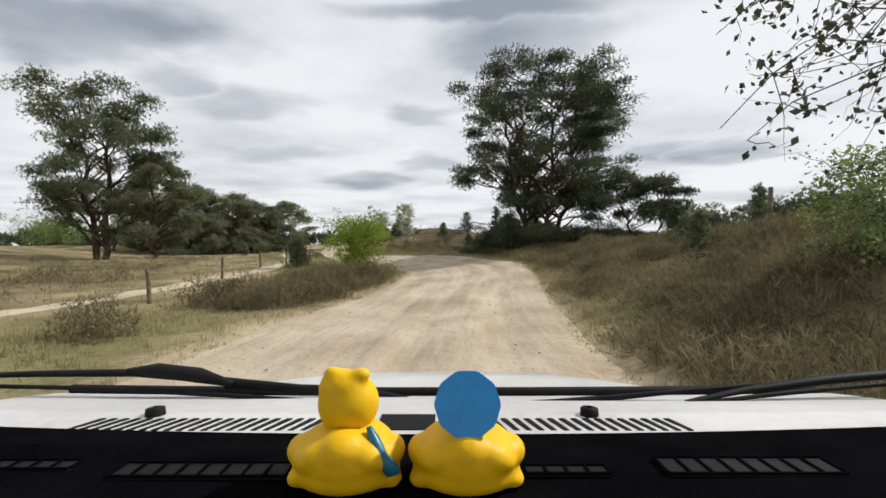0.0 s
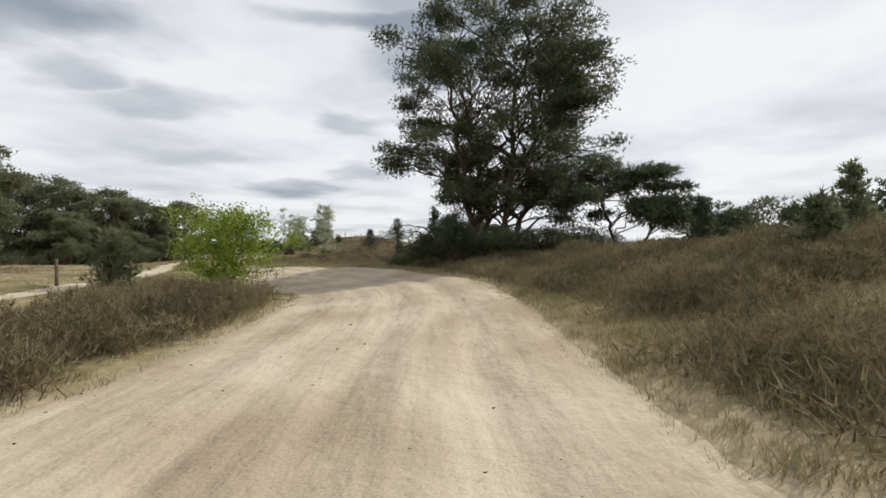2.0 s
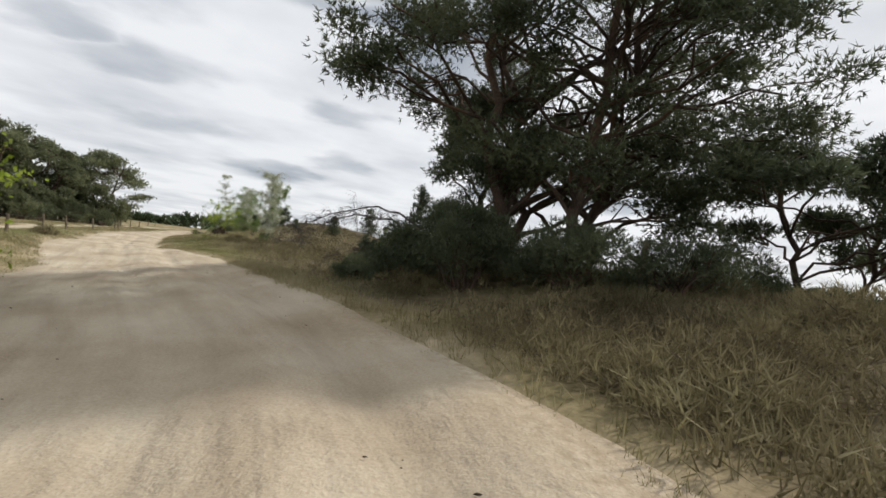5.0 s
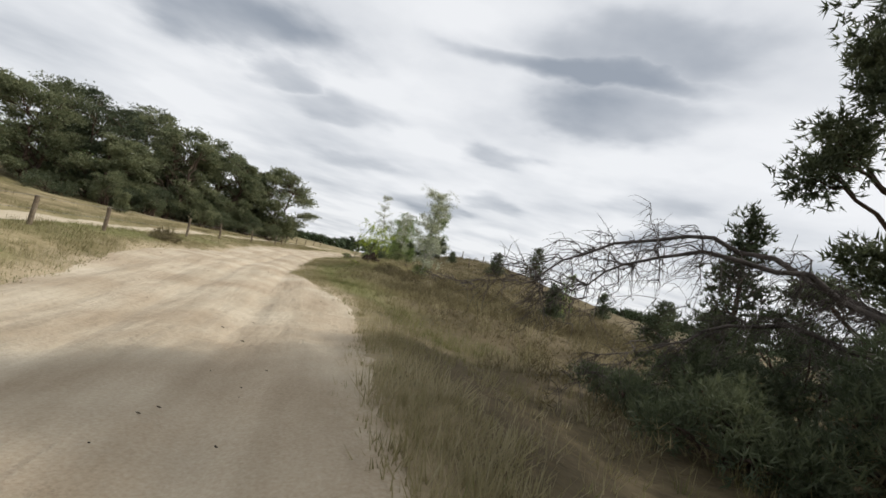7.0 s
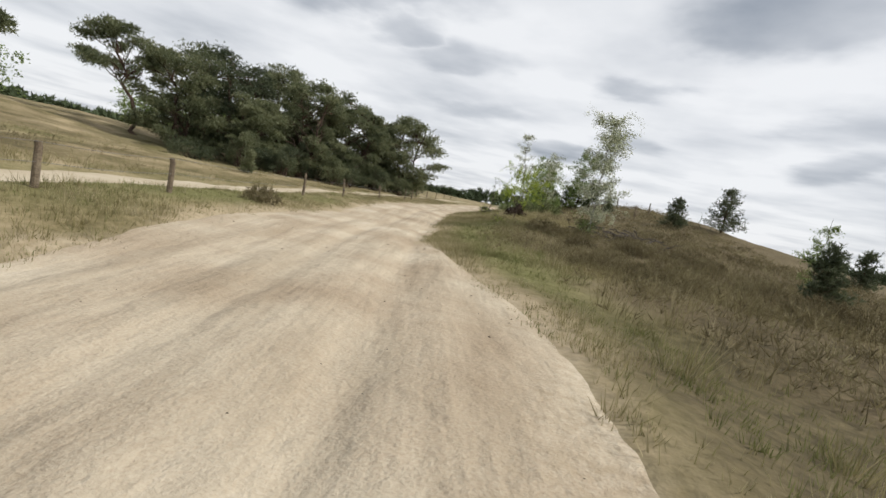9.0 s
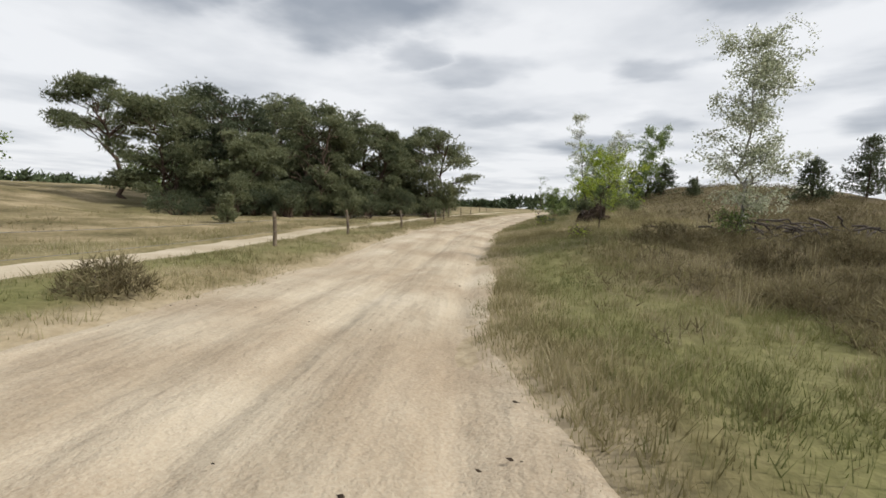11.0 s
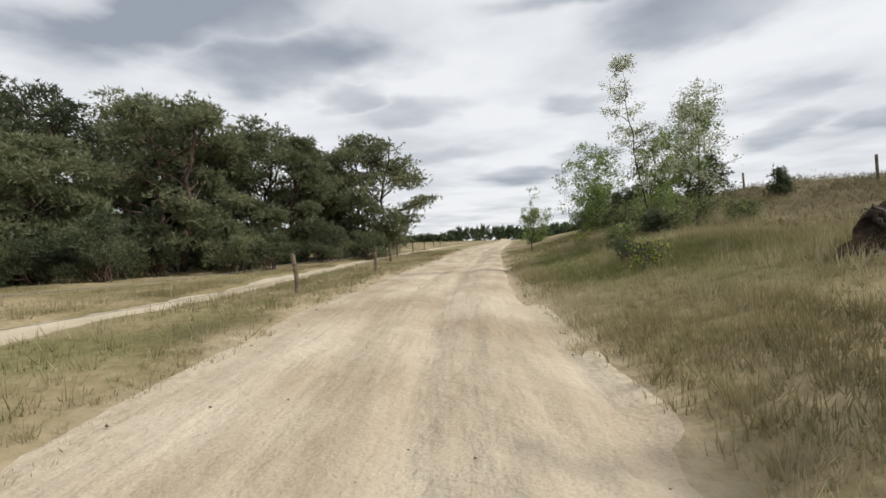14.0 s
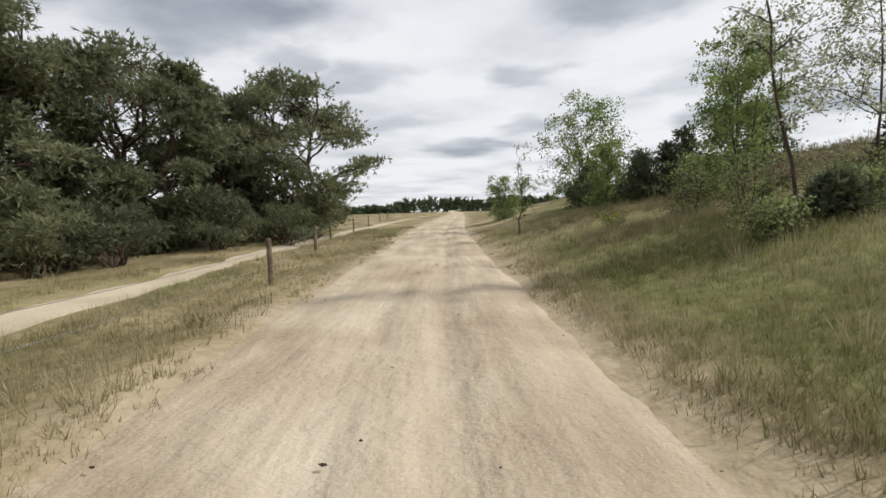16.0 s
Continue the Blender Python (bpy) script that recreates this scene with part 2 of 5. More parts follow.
def mark_sand():
    """Tyre streaks along the track, litter stains towards its rims."""
    nd, lk = M_SAND.node_tree.nodes, M_SAND.node_tree.links
    bsdf = nd["Principled BSDF"]
    base = bsdf.inputs["Base Color"].links[0].from_socket
    at, streak, ramp, mix = nd.new("ShaderNodeAttribute"), nd.new("ShaderNodeTexNoise"), nd.new("ShaderNodeValToRGB"), nd.new("ShaderNodeMix")
    at.attribute_name = "across"
    streak.inputs["Scale"].default_value, streak.inputs["Detail"].default_value, streak.inputs["Roughness"].default_value = 1.7, 7, 0.6
    lk.new(at.outputs["Vector"], streak.inputs["Vector"])
    ramp.color_ramp.elements[0].position, ramp.color_ramp.elements[1].position = 0.3, 0.68
    ramp.color_ramp.elements[0].color, ramp.color_ramp.elements[1].color = (0.72, 0.69, 0.65, 1), (1.09, 1.09, 1.09, 1)
    lk.new(streak.outputs[0], ramp.inputs[0])
    mix.data_type, mix.blend_type = "RGBA", "MULTIPLY"
    mix.inputs["Factor"].default_value = 0.8
    lk.new(base, mix.inputs["A"]), lk.new(ramp.outputs[0], mix.inputs["B"])
    rim, spots, gate, soil = nd.new("ShaderNodeAttribute"), nd.new("ShaderNodeTexNoise"), nd.new("ShaderNodeMath"), nd.new("ShaderNodeMix")
    rim.attribute_name = "rim"
    geo = nd.new("ShaderNodeNewGeometry")
    spots.inputs["Scale"].default_value, spots.inputs["Detail"].default_value = 9, 8
    lk.new(geo.outputs["Position"], spots.inputs["Vector"])
    sharp = nd.new("ShaderNodeValToRGB")
    sharp.color_ramp.elements[0].position, sharp.color_ramp.elements[1].position = 0.42, 0.8
    lk.new(spots.outputs[0], sharp.inputs[0])
    gate.operation = "MULTIPLY"
    lk.new(rim.outputs["Fac"], gate.inputs[0]), lk.new(sharp.outputs[0], gate.inputs[1])
    soil.data_type = "RGBA"
    soil.inputs["B"].default_value = (0.285, 0.225, 0.145, 1)
    lk.new(gate.outputs[0], soil.inputs["Factor"])
    lk.new(mix.outputs["Result"], soil.inputs["A"])
    lk.new(soil.outputs["Result"], bsdf.inputs["Base Color"])
    # trodden relief: tyre ridges along, prints and clods across
    clods, tread, total = nd.new("ShaderNodeTexNoise"), nd.new("ShaderNodeTexNoise"), nd.new("ShaderNodeMath")
    clods.inputs["Scale"].default_value, clods.inputs["Detail"].default_value, clods.inputs["Roughness"].default_value = 3.2, 7, 0.62
    tread.inputs["Scale"].default_value, tread.inputs["Detail"].default_value = 2.6, 3
    lk.new(geo.outputs["Position"], clods.inputs["Vector"]), lk.new(at.outputs["Vector"], tread.inputs["Vector"])
    total.operation = "ADD"
    lk.new(clods.outputs[0], total.inputs[0]), lk.new(tread.outputs[0], total.inputs[1])
    relief = nd.new("ShaderNodeBump")
    relief.inputs["Strength"].default_value, relief.inputs["Distance"].default_value = 0.75, 0.10
    lk.new(total.outputs[0], relief.inputs["Height"])
    lk.new(bsdf.inputs["Normal"].links[0].from_socket, relief.inputs["Normal"])
    lk.new(relief.outputs[0], bsdf.inputs["Normal"])


mark_sand()


# ---- mesh helpers ----
rng = np.random.default_rng(7)


def mesh_from(name, verts, faces, mats, mat_index=None, smooth=False):
    """One mesh from arrays: verts (n, 3), faces (m, 3 or 4)."""
    me = bpy.data.meshes.new(name)
    verts, faces = np.asarray(verts, np.float32), np.asarray(faces, np.int32)
    k = faces.shape[1]
    me.vertices.add(len(verts)), me.loops.add(faces.size), me.polygons.add(len(faces))
    me.vertices.foreach_set("co", verts.ravel())
    me.loops.foreach_set("vertex_index", faces.ravel())
    me.polygons.foreach_set("loop_start", np.arange(0, faces.size, k, dtype=np.int32))
    for mat in mats:
        me.materials.append(mat)
    if mat_index is not None:
        me.polygons.foreach_set("material_index", np.asarray(mat_index, np.int32))
    me.polygons.foreach_set("use_smooth", np.full(len(faces), smooth))
    me.update(calc_edges=True)
    return me


def part(name, bm, material, parent, label="", smooth=False):
    """Links a bmesh as one mesh object under a thing."""
    me = bpy.data.meshes.new(name)
    bm.to_mesh(me)
    bm.free()
    me.materials.append(material)
    if smooth:
        me.polygons.foreach_set("use_smooth", np.full(len(me.polygons), True))
    ob = new(name, me)
    ob.parent = parent
    return tagged(ob, label)


def part_mesh(name, me, parent, label=""):
    ob = new(name, me)
    ob.parent = parent
    return tagged(ob, label)


def thing(name, place, turn=0.0, size=1.0, label="", category="", group=""):
    ob = new(name)
    ob.matrix_basis = Matrix.LocRotScale(place, Euler((0, 0, radians(turn))), (size, size, size))
    return tagged(ob, label, category, group)


def smooth_step(a, b, x):
    t = np.clip((x - a) / (b - a), 0, 1)
    return t * t * (3 - 2 * t)


LATTICE = rng.random((256, 256))


def bumps(x, y, scale):
    """Smooth value noise in -1..1."""
    x, y = np.asarray(x) / scale + 77.3, np.asarray(y) / scale + 31.7
    i, j = np.floor(x).astype(int), np.floor(y).astype(int)
    fx, fy = x - i, y - j
    fx, fy = fx * fx * (3 - 2 * fx), fy * fy * (3 - 2 * fy)
    a, b = LATTICE[i % 256, j % 256], LATTICE[(i + 1) % 256, j % 256]
    c, d = LATTICE[i % 256, (j + 1) % 256], LATTICE[(i + 1) % 256, (j + 1) % 256]
    return ((a * (1 - fx) + b * fx) * (1 - fy) + (c * (1 - fx) + d * fx) * fy) * 2 - 1


# ---- the plan: centre line of the sand road, banks and dunes ----
LINE = [(-1.6, -40), (-1.3, -20), (-1.1, 0), (-0.9, 6), (-0.2, 13), (0.8, 20), (0.5, 25), (-2.2, 30), (-4.5, 35), (-6.6, 40), (-9.2, 46),
        (-12.0, 52.5), (-14.2, 59), (-16.3, 65.5), (-19.8, 80), (-24.0, 100), (-31, 140), (-44, 210), (-70, 330), (-120, 560)]


def dense_line(points, step=0.5):
    p = np.array(points, float)
    d = np.r_[0, np.cumsum(np.hypot(*np.diff(p, axis=0).T))]
    s = np.arange(0, d[-1], step)
    q = np.c_[np.interp(s, d, p[:, 0]), np.interp(s, d, p[:, 1])]
    k = np.ones(13) / 13
    pad = np.pad(q, ((6, 6), (0, 0)), "edge")
    return np.c_[np.convolve(pad[:, 0], k, "valid"), np.convolve(pad[:, 1], k, "valid")]


ROAD = dense_line(LINE)
TANGENT = np.gradient(ROAD, axis=0)
TANGENT /= np.linalg.norm(TANGENT, axis=1)[:, None]


def along(x, y):
    """Nearest place on the centre line: its y, and the distance to the right of it."""
    x, y = np.ravel(x), np.ravel(y)
    sy, lat = np.empty(len(x)), np.empty(len(x))
    for k in range(0, len(x), 20000):
        dx, dy = x[k:k + 20000, None] - ROAD[None, :, 0], y[k:k + 20000, None] - ROAD[None, :, 1]
        n = (dx * dx + dy * dy).argmin(1)
        a = np.arange(len(n))
        t = TANGENT[n]
        sy[k:k + 20000] = ROAD[n, 1]
        side = dx[a, n] * t[:, 1] - dy[a, n] * t[:, 0]
        lat[k:k + 20000] = np.sign(side) * np.hypot(dx[a, n], dy[a, n])
    return sy, lat


def table(sy, rows):
    return np.interp(sy, [r[0] for r in rows], [r[1] for r in rows])


ROAD_Z = [(-40, 0), (0, 0), (4, -0.22), (14, -0.24), (23, 0.05), (31, 0.08), (37, -0.1), (46, 0.05), (54, -0.2), (64, 0.1), (80, 0.1), (130, 0.5), (560, 2)]
BANKING = [(10, 0), (15, 0.05), (24, 0.09), (29, 0.14), (33, 0.15), (37, 0.1), (45, 0.03), (50, 0)]
LEFT_HALF = [(-40, 2.7), (5, 2.9), (14, 2.75), (20, 2.5), (24, 2.4), (28, 3.0), (32, 3.0), (34.5, 2.2), (37, 1.8), (40, 2.1), (43, 2.5), (46, 2.35), (53, 2.1), (60, 2.1), (66, 2.1), (120, 2.2), (560, 2.5)]
RIGHT_HALF = [(-40, 2.7), (5, 3.0), (14, 3.1), (22, 3.1), (26, 2.6), (31, 2.5), (34, 3.0), (37, 3.3), (41, 3.3), (44.4, 2.4), (48, 1.75), (53, 2.1), (56, 1.8), (60, 1.85), (66, 1.8), (120, 1.8), (560, 2.5)]
RIGHT_BANK = [(-40, 1.1), (0, 1.2), (6, 1.5), (12, 1.8), (16, 1.5), (20, 1.2), (26, 1.1), (33, 0.5), (40, 0.1), (50, 0.25), (56, 0.75), (66, 0.9), (80, 1.2), (110, 0.8), (200, 0.2)]
RIGHT_REACH = [(-40, 7), (46, 7), (55, 4.6), (66, 4.8), (76, 6), (200, 7)]
RIGHT_RIDGE = [(55, 0), (65, 0.6), (78, 2.0), (95, 3.0), (130, 2.0), (200, 0)]
LEFT_RISE = [(-40, -0.2), (20, -0.1), (30, -0.05), (38, -0.05), (46, 0.05), (54, 0.1), (62, -0.1), (70, -0.25), (82, -0.1), (200, 0)]


def half_width(sy, lat):
    return np.where(np.asarray(lat) > 0, table(sy, RIGHT_HALF), table(sy, LEFT_HALF))


def road_height(sy, lat):
    return table(sy, ROAD_Z) + table(sy, BANKING) * np.clip(lat, -4.5, 4.5)


def ground_height(x, y, parts=False, worn=True):
    shape = np.shape(x)
    sy, lat = along(x, y)
    x, y = np.ravel(x), np.ravel(y)
    half = half_width(sy, lat)
    edge = np.abs(lat) - half + 0.16 * bumps(x, y, 2.6) + 0.12 * bumps(x, y, 1.1) + 0.15 * bumps(x, y, 11.0)
    verge = smooth_step(-0.5, 0.8, edge) * 0.2 - 0.11
    near = 1 - smooth_step(0.0, 2.6, np.abs(lat) - half)
    z = road_height(sy, lat) * near + table(sy, ROAD_Z) * (1 - near)
    right, left = np.maximum(lat - half, 0), np.maximum(-lat - half, 0)
    z = z + verge + table(sy, RIGHT_BANK) * smooth_step(0.0, 1.0, right / table(sy, RIGHT_REACH)) + table(sy, RIGHT_RIDGE) * smooth_step(4.0, 17.0, right) * smooth_step(38.0, 20.0, right)
    z = z + table(sy, LEFT_RISE) * smooth_step(0.2, 2.2, left) + 1.9 * smooth_step(20, 42, left) * smooth_step(25, 50, sy) * smooth_step(125, 95, sy)
    off = smooth_step(0.5, 6, edge) * (1 - 0.85 * smooth_step(4.5, 1.5, np.abs(lat + path_offset(sy))))
    z = z + off * (0.18 * bumps(x, y, 5.0) + 0.09 * bumps(x, y, 1.7) + 0.5 * bumps(x, y, 30.0) * smooth_step(8, 40, np.abs(lat)))
    dip = 1 - smooth_step(0.2, 1.1, np.abs(lat + path_offset(sy)) + 0.25 * bumps(x, y, 1.2))
    z = z - 0.1 * dip * worn
    if parts:
        return z.reshape(shape), sy.reshape(shape), lat.reshape(shape), edge.reshape(shape)
    return z.reshape(shape)


PATH_OFFSET = [(-40, 11.5), (0, 11.5), (12, 12.0), (17, 11.8), (22, 11.0), (27, 10.0), (32, 8.9), (36, 7.8), (40, 6.7), (44, 5.9), (48, 5.6), (52, 5.9), (56, 6.1), (60, 6.2), (65, 6.5), (70, 6.9), (80, 7.3), (120, 7.2), (300, 7.2)]


def path_offset(sy):
    return sum(table(np.asarray(sy) + d, PATH_OFFSET) for d in (-6, -4, -2, 0, 2, 4, 6)) / 7


def ground_z(x, y):
    return float(ground_height(np.array([x]), np.array([y]))[0])


def spread(fine_a, fine_b, step, far, growth=1.22):
    inner = np.arange(fine_a, fine_b + step / 2, step)
    outs, d, s = [], 0, step
    while d < far:
        s *= growth
        d += s
        outs.append(d)
    outs = np.array(outs)
    return np.r_[fine_a - outs[::-1], inner, fine_b + outs]


def grid_faces(nx, ny):
    i, j = np.meshgrid(np.arange(nx - 1), np.arange(ny - 1), indexing="ij")
    a = (i * ny + j).ravel()
    return np.c_[a, a + ny, a + ny + 1, a + 1]


def cover(x, y, sy, lat, edge):
    """How much heather and how much green grass grows at a place, 0 to 1."""
    half = half_width(sy, lat)
    n1, n2 = bumps(x, y, 4.0), bumps(x, y, 1.5)
    right = lat - half
    patch = smooth_step(-0.25, 0.35, n1 + 0.4 * n2 + 0.1)
    seg1 = smooth_step(0.35, 1.2, right + 0.5 * n1 - 0.9 * smooth_step(5, 0, sy)) * smooth_step(33, 28, sy) * (0.08 + 0.92 * patch) * (1 - 0.7 * smooth_step(9, 3, sy) * smooth_step(0.3, 2.5, right))
    seg2 = smooth_step(1.5, 4.0, right) * smooth_step(29, 33, sy) * smooth_step(60, 52, sy) * patch * 0.9
    seg3 = smooth_step(5.0, 8.0, right) * smooth_step(52, 58, sy) * patch * 0.7
    hedge = smooth_step(0.5, 1.0, -right - 2 * half + 0.5 * n2) * smooth_step(4.4, 3.4, -right - 2 * half + 0.6 * n1) * smooth_step(10.2, 11.5, sy + n1) * smooth_step(24, 21, sy)
    left = smooth_step(7, 14, -lat) * patch * 0.4 * smooth_step(60, 50, sy) + smooth_step(13, 18, -lat) * patch * 0.3
    far = 0.85 * smooth_step(9, 13, lat) * smooth_step(28, 34, sy)
    heather = np.clip(np.maximum(seg1 + seg2 + seg3 + hedge + left, far), 0, 1)
    green = np.clip(smooth_step(-0.2, 0.6, bumps(x, y, 6.0) + 0.3 * n2 + 0.25 * smooth_step(28, 30, sy) * smooth_step(56, 48, sy) + 0.7 * smooth_step(10, 4, sy) * (lat > 0) + 0.5 * smooth_step(5, 2, right) * (lat > 0) * smooth_step(34, 40, sy) * smooth_step(56, 48, sy)), 0, 1) * (1 - heather) * (1 - 0.55 * smooth_step(-4, -7, lat)) * smooth_step(0.3, 1.5, edge)
    return heather, green


def build_ground():
    xs, ys = spread(-33, 19, 0.37, 2500, 1.13), spread(-6, 98, 0.37, 2500, 1.13)
    gx, gy = np.meshgrid(xs, ys, indexing="ij")
    gz, sy, lat, edge = ground_height(gx, gy, True)
    heather, green = cover(gx.ravel(), gy.ravel(), sy.ravel(), lat.ravel(), edge.ravel())
    far = smooth_step(120, 400, np.hypot(gx, gy - 40))
    gz = gz * (1 - far) + far * 0.6
    me = mesh_from("ground", np.c_[gx.ravel(), gy.ravel(), gz.ravel()], grid_faces(len(xs), len(ys)), [M_GROUND], smooth=True)
    right = lat.ravel() - half_width(sy.ravel(), lat.ravel())
    # brown litter below the big pine, its dark colour also standing for the pine's shade
    litter = smooth_step(0.3, 1.0, right + 0.4 * bumps(gx.ravel(), gy.ravel(), 1.5)) * smooth_step(9, 6, right) * smooth_step(26, 28, sy.ravel()) * smooth_step(45, 40, sy.ravel())
    heather = np.maximum(heather, litter)
    sandy = smooth_step(0.75, 0.0, edge.ravel() + 0.3 * bumps(gx.ravel(), gy.ravel(), 1.3) + 0.2 * bumps(gx.ravel(), gy.ravel(), 0.7))
    for key, value in (("heather", heather), ("green", green), ("sandy", sandy)):
        me.attributes.new(key, "FLOAT", "POINT").data.foreach_set("value", value.astype(np.float32))
    tagged(new("ground", me), "uneven heath ground of moss, dry grass and brown litter", "ground", kind="structure")


def build_road():
    keep = (ROAD[:, 1] > -38) & (ROAD[:, 1] < 550)
    line, tan = ROAD[keep], TANGENT[keep]
    fine = line[:, 1] < 110
    idx = np.r_[np.arange(0, fine.sum(), 0.5), np.arange(fine.sum(), len(line) - 1, 4.0)]
    cx, cy = np.interp(idx, np.arange(len(line)), line[:, 0]), np.interp(idx, np.arange(len(line)), line[:, 1])
    tx, ty = np.interp(idx, np.arange(len(line)), tan[:, 0]), np.interp(idx, np.arange(len(line)), tan[:, 1])
    lats = np.linspace(-1, 1, 61)
    half = np.where(lats[None, :] > 0, table(cy, RIGHT_HALF)[:, None], table(cy, LEFT_HALF)[:, None]) + 0.9
    lat = lats[None, :] * half
    x, y = cx[:, None] + lat * ty[:, None], cy[:, None] - lat * tx[:, None]
    z = road_height(np.repeat(cy[:, None], 61, 1).ravel(), lat.ravel()).reshape(lat.shape)
    z = z - 0.4 * smooth_step(0.15, 0.9, np.abs(lat) - (half - 0.9))
    wander = 0.25 * bumps(cx, cy, 9.0)[:, None]
    for off, wide, deep in ((0.2, 0.22, 0.055), (1.75, 0.22, 0.06), (0.95, 0.3, -0.03), (-0.75, 0.3, 0.03), (2.5, 0.3, -0.035), (-1.9, 0.35, 0.025)):
        z = z - deep * np.exp(-((lat - off - wander) / wide) ** 2)
    z = z + 0.012 * bumps(x, y, 0.8) + 0.035 * bumps(x, y, 2.6) + 0.006 * bumps(x, y, 0.35)
    stripe = lat + wander
    me = mesh_from("sand_road", np.c_[x.ravel(), y.ravel(), z.ravel()], grid_faces(*lat.shape)[:, ::-1], [M_SAND], smooth=True)
    run = np.repeat(idx[:, None] * 0.5, 61, 1)
    me.attributes.new("across", "FLOAT_VECTOR", "POINT").data.foreach_set("vector", np.stack([stripe, run * 0.14, 0 * run], -1).astype(np.float32).ravel())
    me.attributes.new("rim", "FLOAT", "POINT").data.foreach_set("value", np.clip(smooth_step(0.62, 0.95, np.abs(lats)[None, :] + 0.18 * bumps(x, y, 1.3) + 0.1 * bumps(x, y, 0.4)), 0, 1).astype(np.float32).ravel())
    tagged(new("road", me), "rutted pale yellow sand track with tyre marks", "road", kind="structure")


def build_side_path():
    keep = (ROAD[:, 1] > -35) & (ROAD[:, 1] < 300)
    line, tan = ROAD[keep], TANGENT[keep]
    off = path_offset(line[:, 1])
    lats = np.linspace(-1.15, 1.15, 13)
    lat = lats[None, :] - off[:, None]
    x, y = line[:, :1] + lat * tan[:, 1:], line[:, 1:] - lat * tan[:, :1]
    z = ground_height(x, y, worn=False)
    z = z - 0.055 + 0.012 * bumps(x, y, 0.6)
    me = mesh_from("side_path", np.c_[x.ravel(), y.ravel(), z.ravel()], grid_faces(*lat.shape)[:, ::-1], [M_PATHSAND], smooth=True)
    tagged(new("path", me), "narrow pale sand cycle path beyond the fence", "path", kind="structure")


build_ground()
build_road()
build_side_path()


# ---- plants ----
def tube(points, radii, sides=6):
    """Vertices and quads of a tapered tube along points."""
    p = np.asarray(points, float)
    r = np.asarray(radii, float)
    t = np.gradient(p, axis=0)
    t /= np.linalg.norm(t, axis=1)[:, None] + 1e-9
    ref = np.where(np.abs(t[:, 2:]) > 0.9, [[1.0, 0, 0]], [[0, 0, 1.0]])
    a = np.cross(t, ref)
    a /= np.linalg.norm(a, axis=1)[:, None] + 1e-9
    b = np.cross(t, a)
    ang = np.linspace(0, 2 * np.pi, sides, endpoint=False)
    v = p[:, None] + r[:, None, None] * (np.cos(ang)[None, :, None] * a[:, None] + np.sin(ang)[None, :, None] * b[:, None])
    n, f = len(p), []
    for i in range(n - 1):
        for k in range(sides):
            f.append((i * sides + k, i * sides + (k + 1) % sides, (i + 1) * sides + (k + 1) % sides, (i + 1) * sides + k))
    return v.reshape(-1, 3), np.array(f)


class Pile:
    """Collects pieces of one mesh."""

    def __init__(self):
        self.v, self.f, self.n = [], [], 0

    def add(self, v, f):
        self.v.append(np.asarray(v)), self.f.append(np.asarray(f) + self.n)
        self.n += len(v)

    def mesh(self, name, mat, smooth=False):
        return mesh_from(name, np.concatenate(self.v), np.concatenate(self.f), [mat], smooth=smooth)


def unit(v):
    return v / (np.linalg.norm(v, axis=-1, keepdims=True) + 1e-9)


def bent_line(g, a, b, sag, n=7, rough=0.06):
    """A crooked line from a to b."""
    a, b = np.asarray(a, float), np.asarray(b, float)
    t = np.linspace(0, 1, n)[:, None]
    span = np.linalg.norm(b - a)
    p = a + (b - a) * t + np.array([0, 0, sag * span]) * (4 * t * (1 - t))
    p[1:-1] += g.normal(0, rough * span, (n - 2, 3))
    return p


def needle_tufts(g, centers, out, size, blades=5, thin=0.14):
    """Little stars of thin blades, pointing outward and up."""
    n = len(centers)
    d = unit(out[:, None, :] * 0.9 + g.normal(0, 0.75, (n, blades, 3)) + [0, 0, 0.25])
    side = unit(np.cross(d, g.normal(0, 1, (n, blades, 3))))
    ln = size * g.uniform(0.6, 1.25, (n, blades, 1))
    base = centers[:, None] + 0.05 * size * d
    wide = thin * size
    v = np.stack([base - side * wide, base + side * wide, base + d * ln], 2).reshape(-1, 3)
    return v, np.arange(len(v)).reshape(-1, 3)


def leaf_cards(g, centers, size, spread_=0.5):
    """Small folded leaves: two triangles each."""
    n = len(centers)
    d, e = unit(g.normal(0, 1, (n, 3)) + [0, 0, -0.2]), g.normal(0, 1, (n, 3))
    s = unit(np.cross(d, e))
    ln = size * g.uniform(0.6, 1.3, (n, 1))
    nrm = np.cross(d, s)
    v = np.stack([centers, centers + d * ln * 0.55 + s * ln * 0.32 + nrm * ln * 0.08, centers + d * ln, centers + d * ln * 0.55 - s * ln * 0.32 + nrm * ln * 0.08], 1).reshape(-1, 3)
    k = np.arange(n)[:, None] * 4
    return v, np.concatenate([k + [0, 1, 2], k + [0, 2, 3]], 0)


def shell_points(g, n, flat=0.5):
    """Points in a flattened ball, mostly near its skin and its top."""
    d = unit(g.normal(0, 1, (n, 3)))
    d[:, 2] = np.where(g.random(n) < 0.3, -np.abs(d[:, 2]), np.abs(d[:, 2]))
    r = g.random((n, 1)) ** 0.35
    return d * r * [1, 1, flat], d


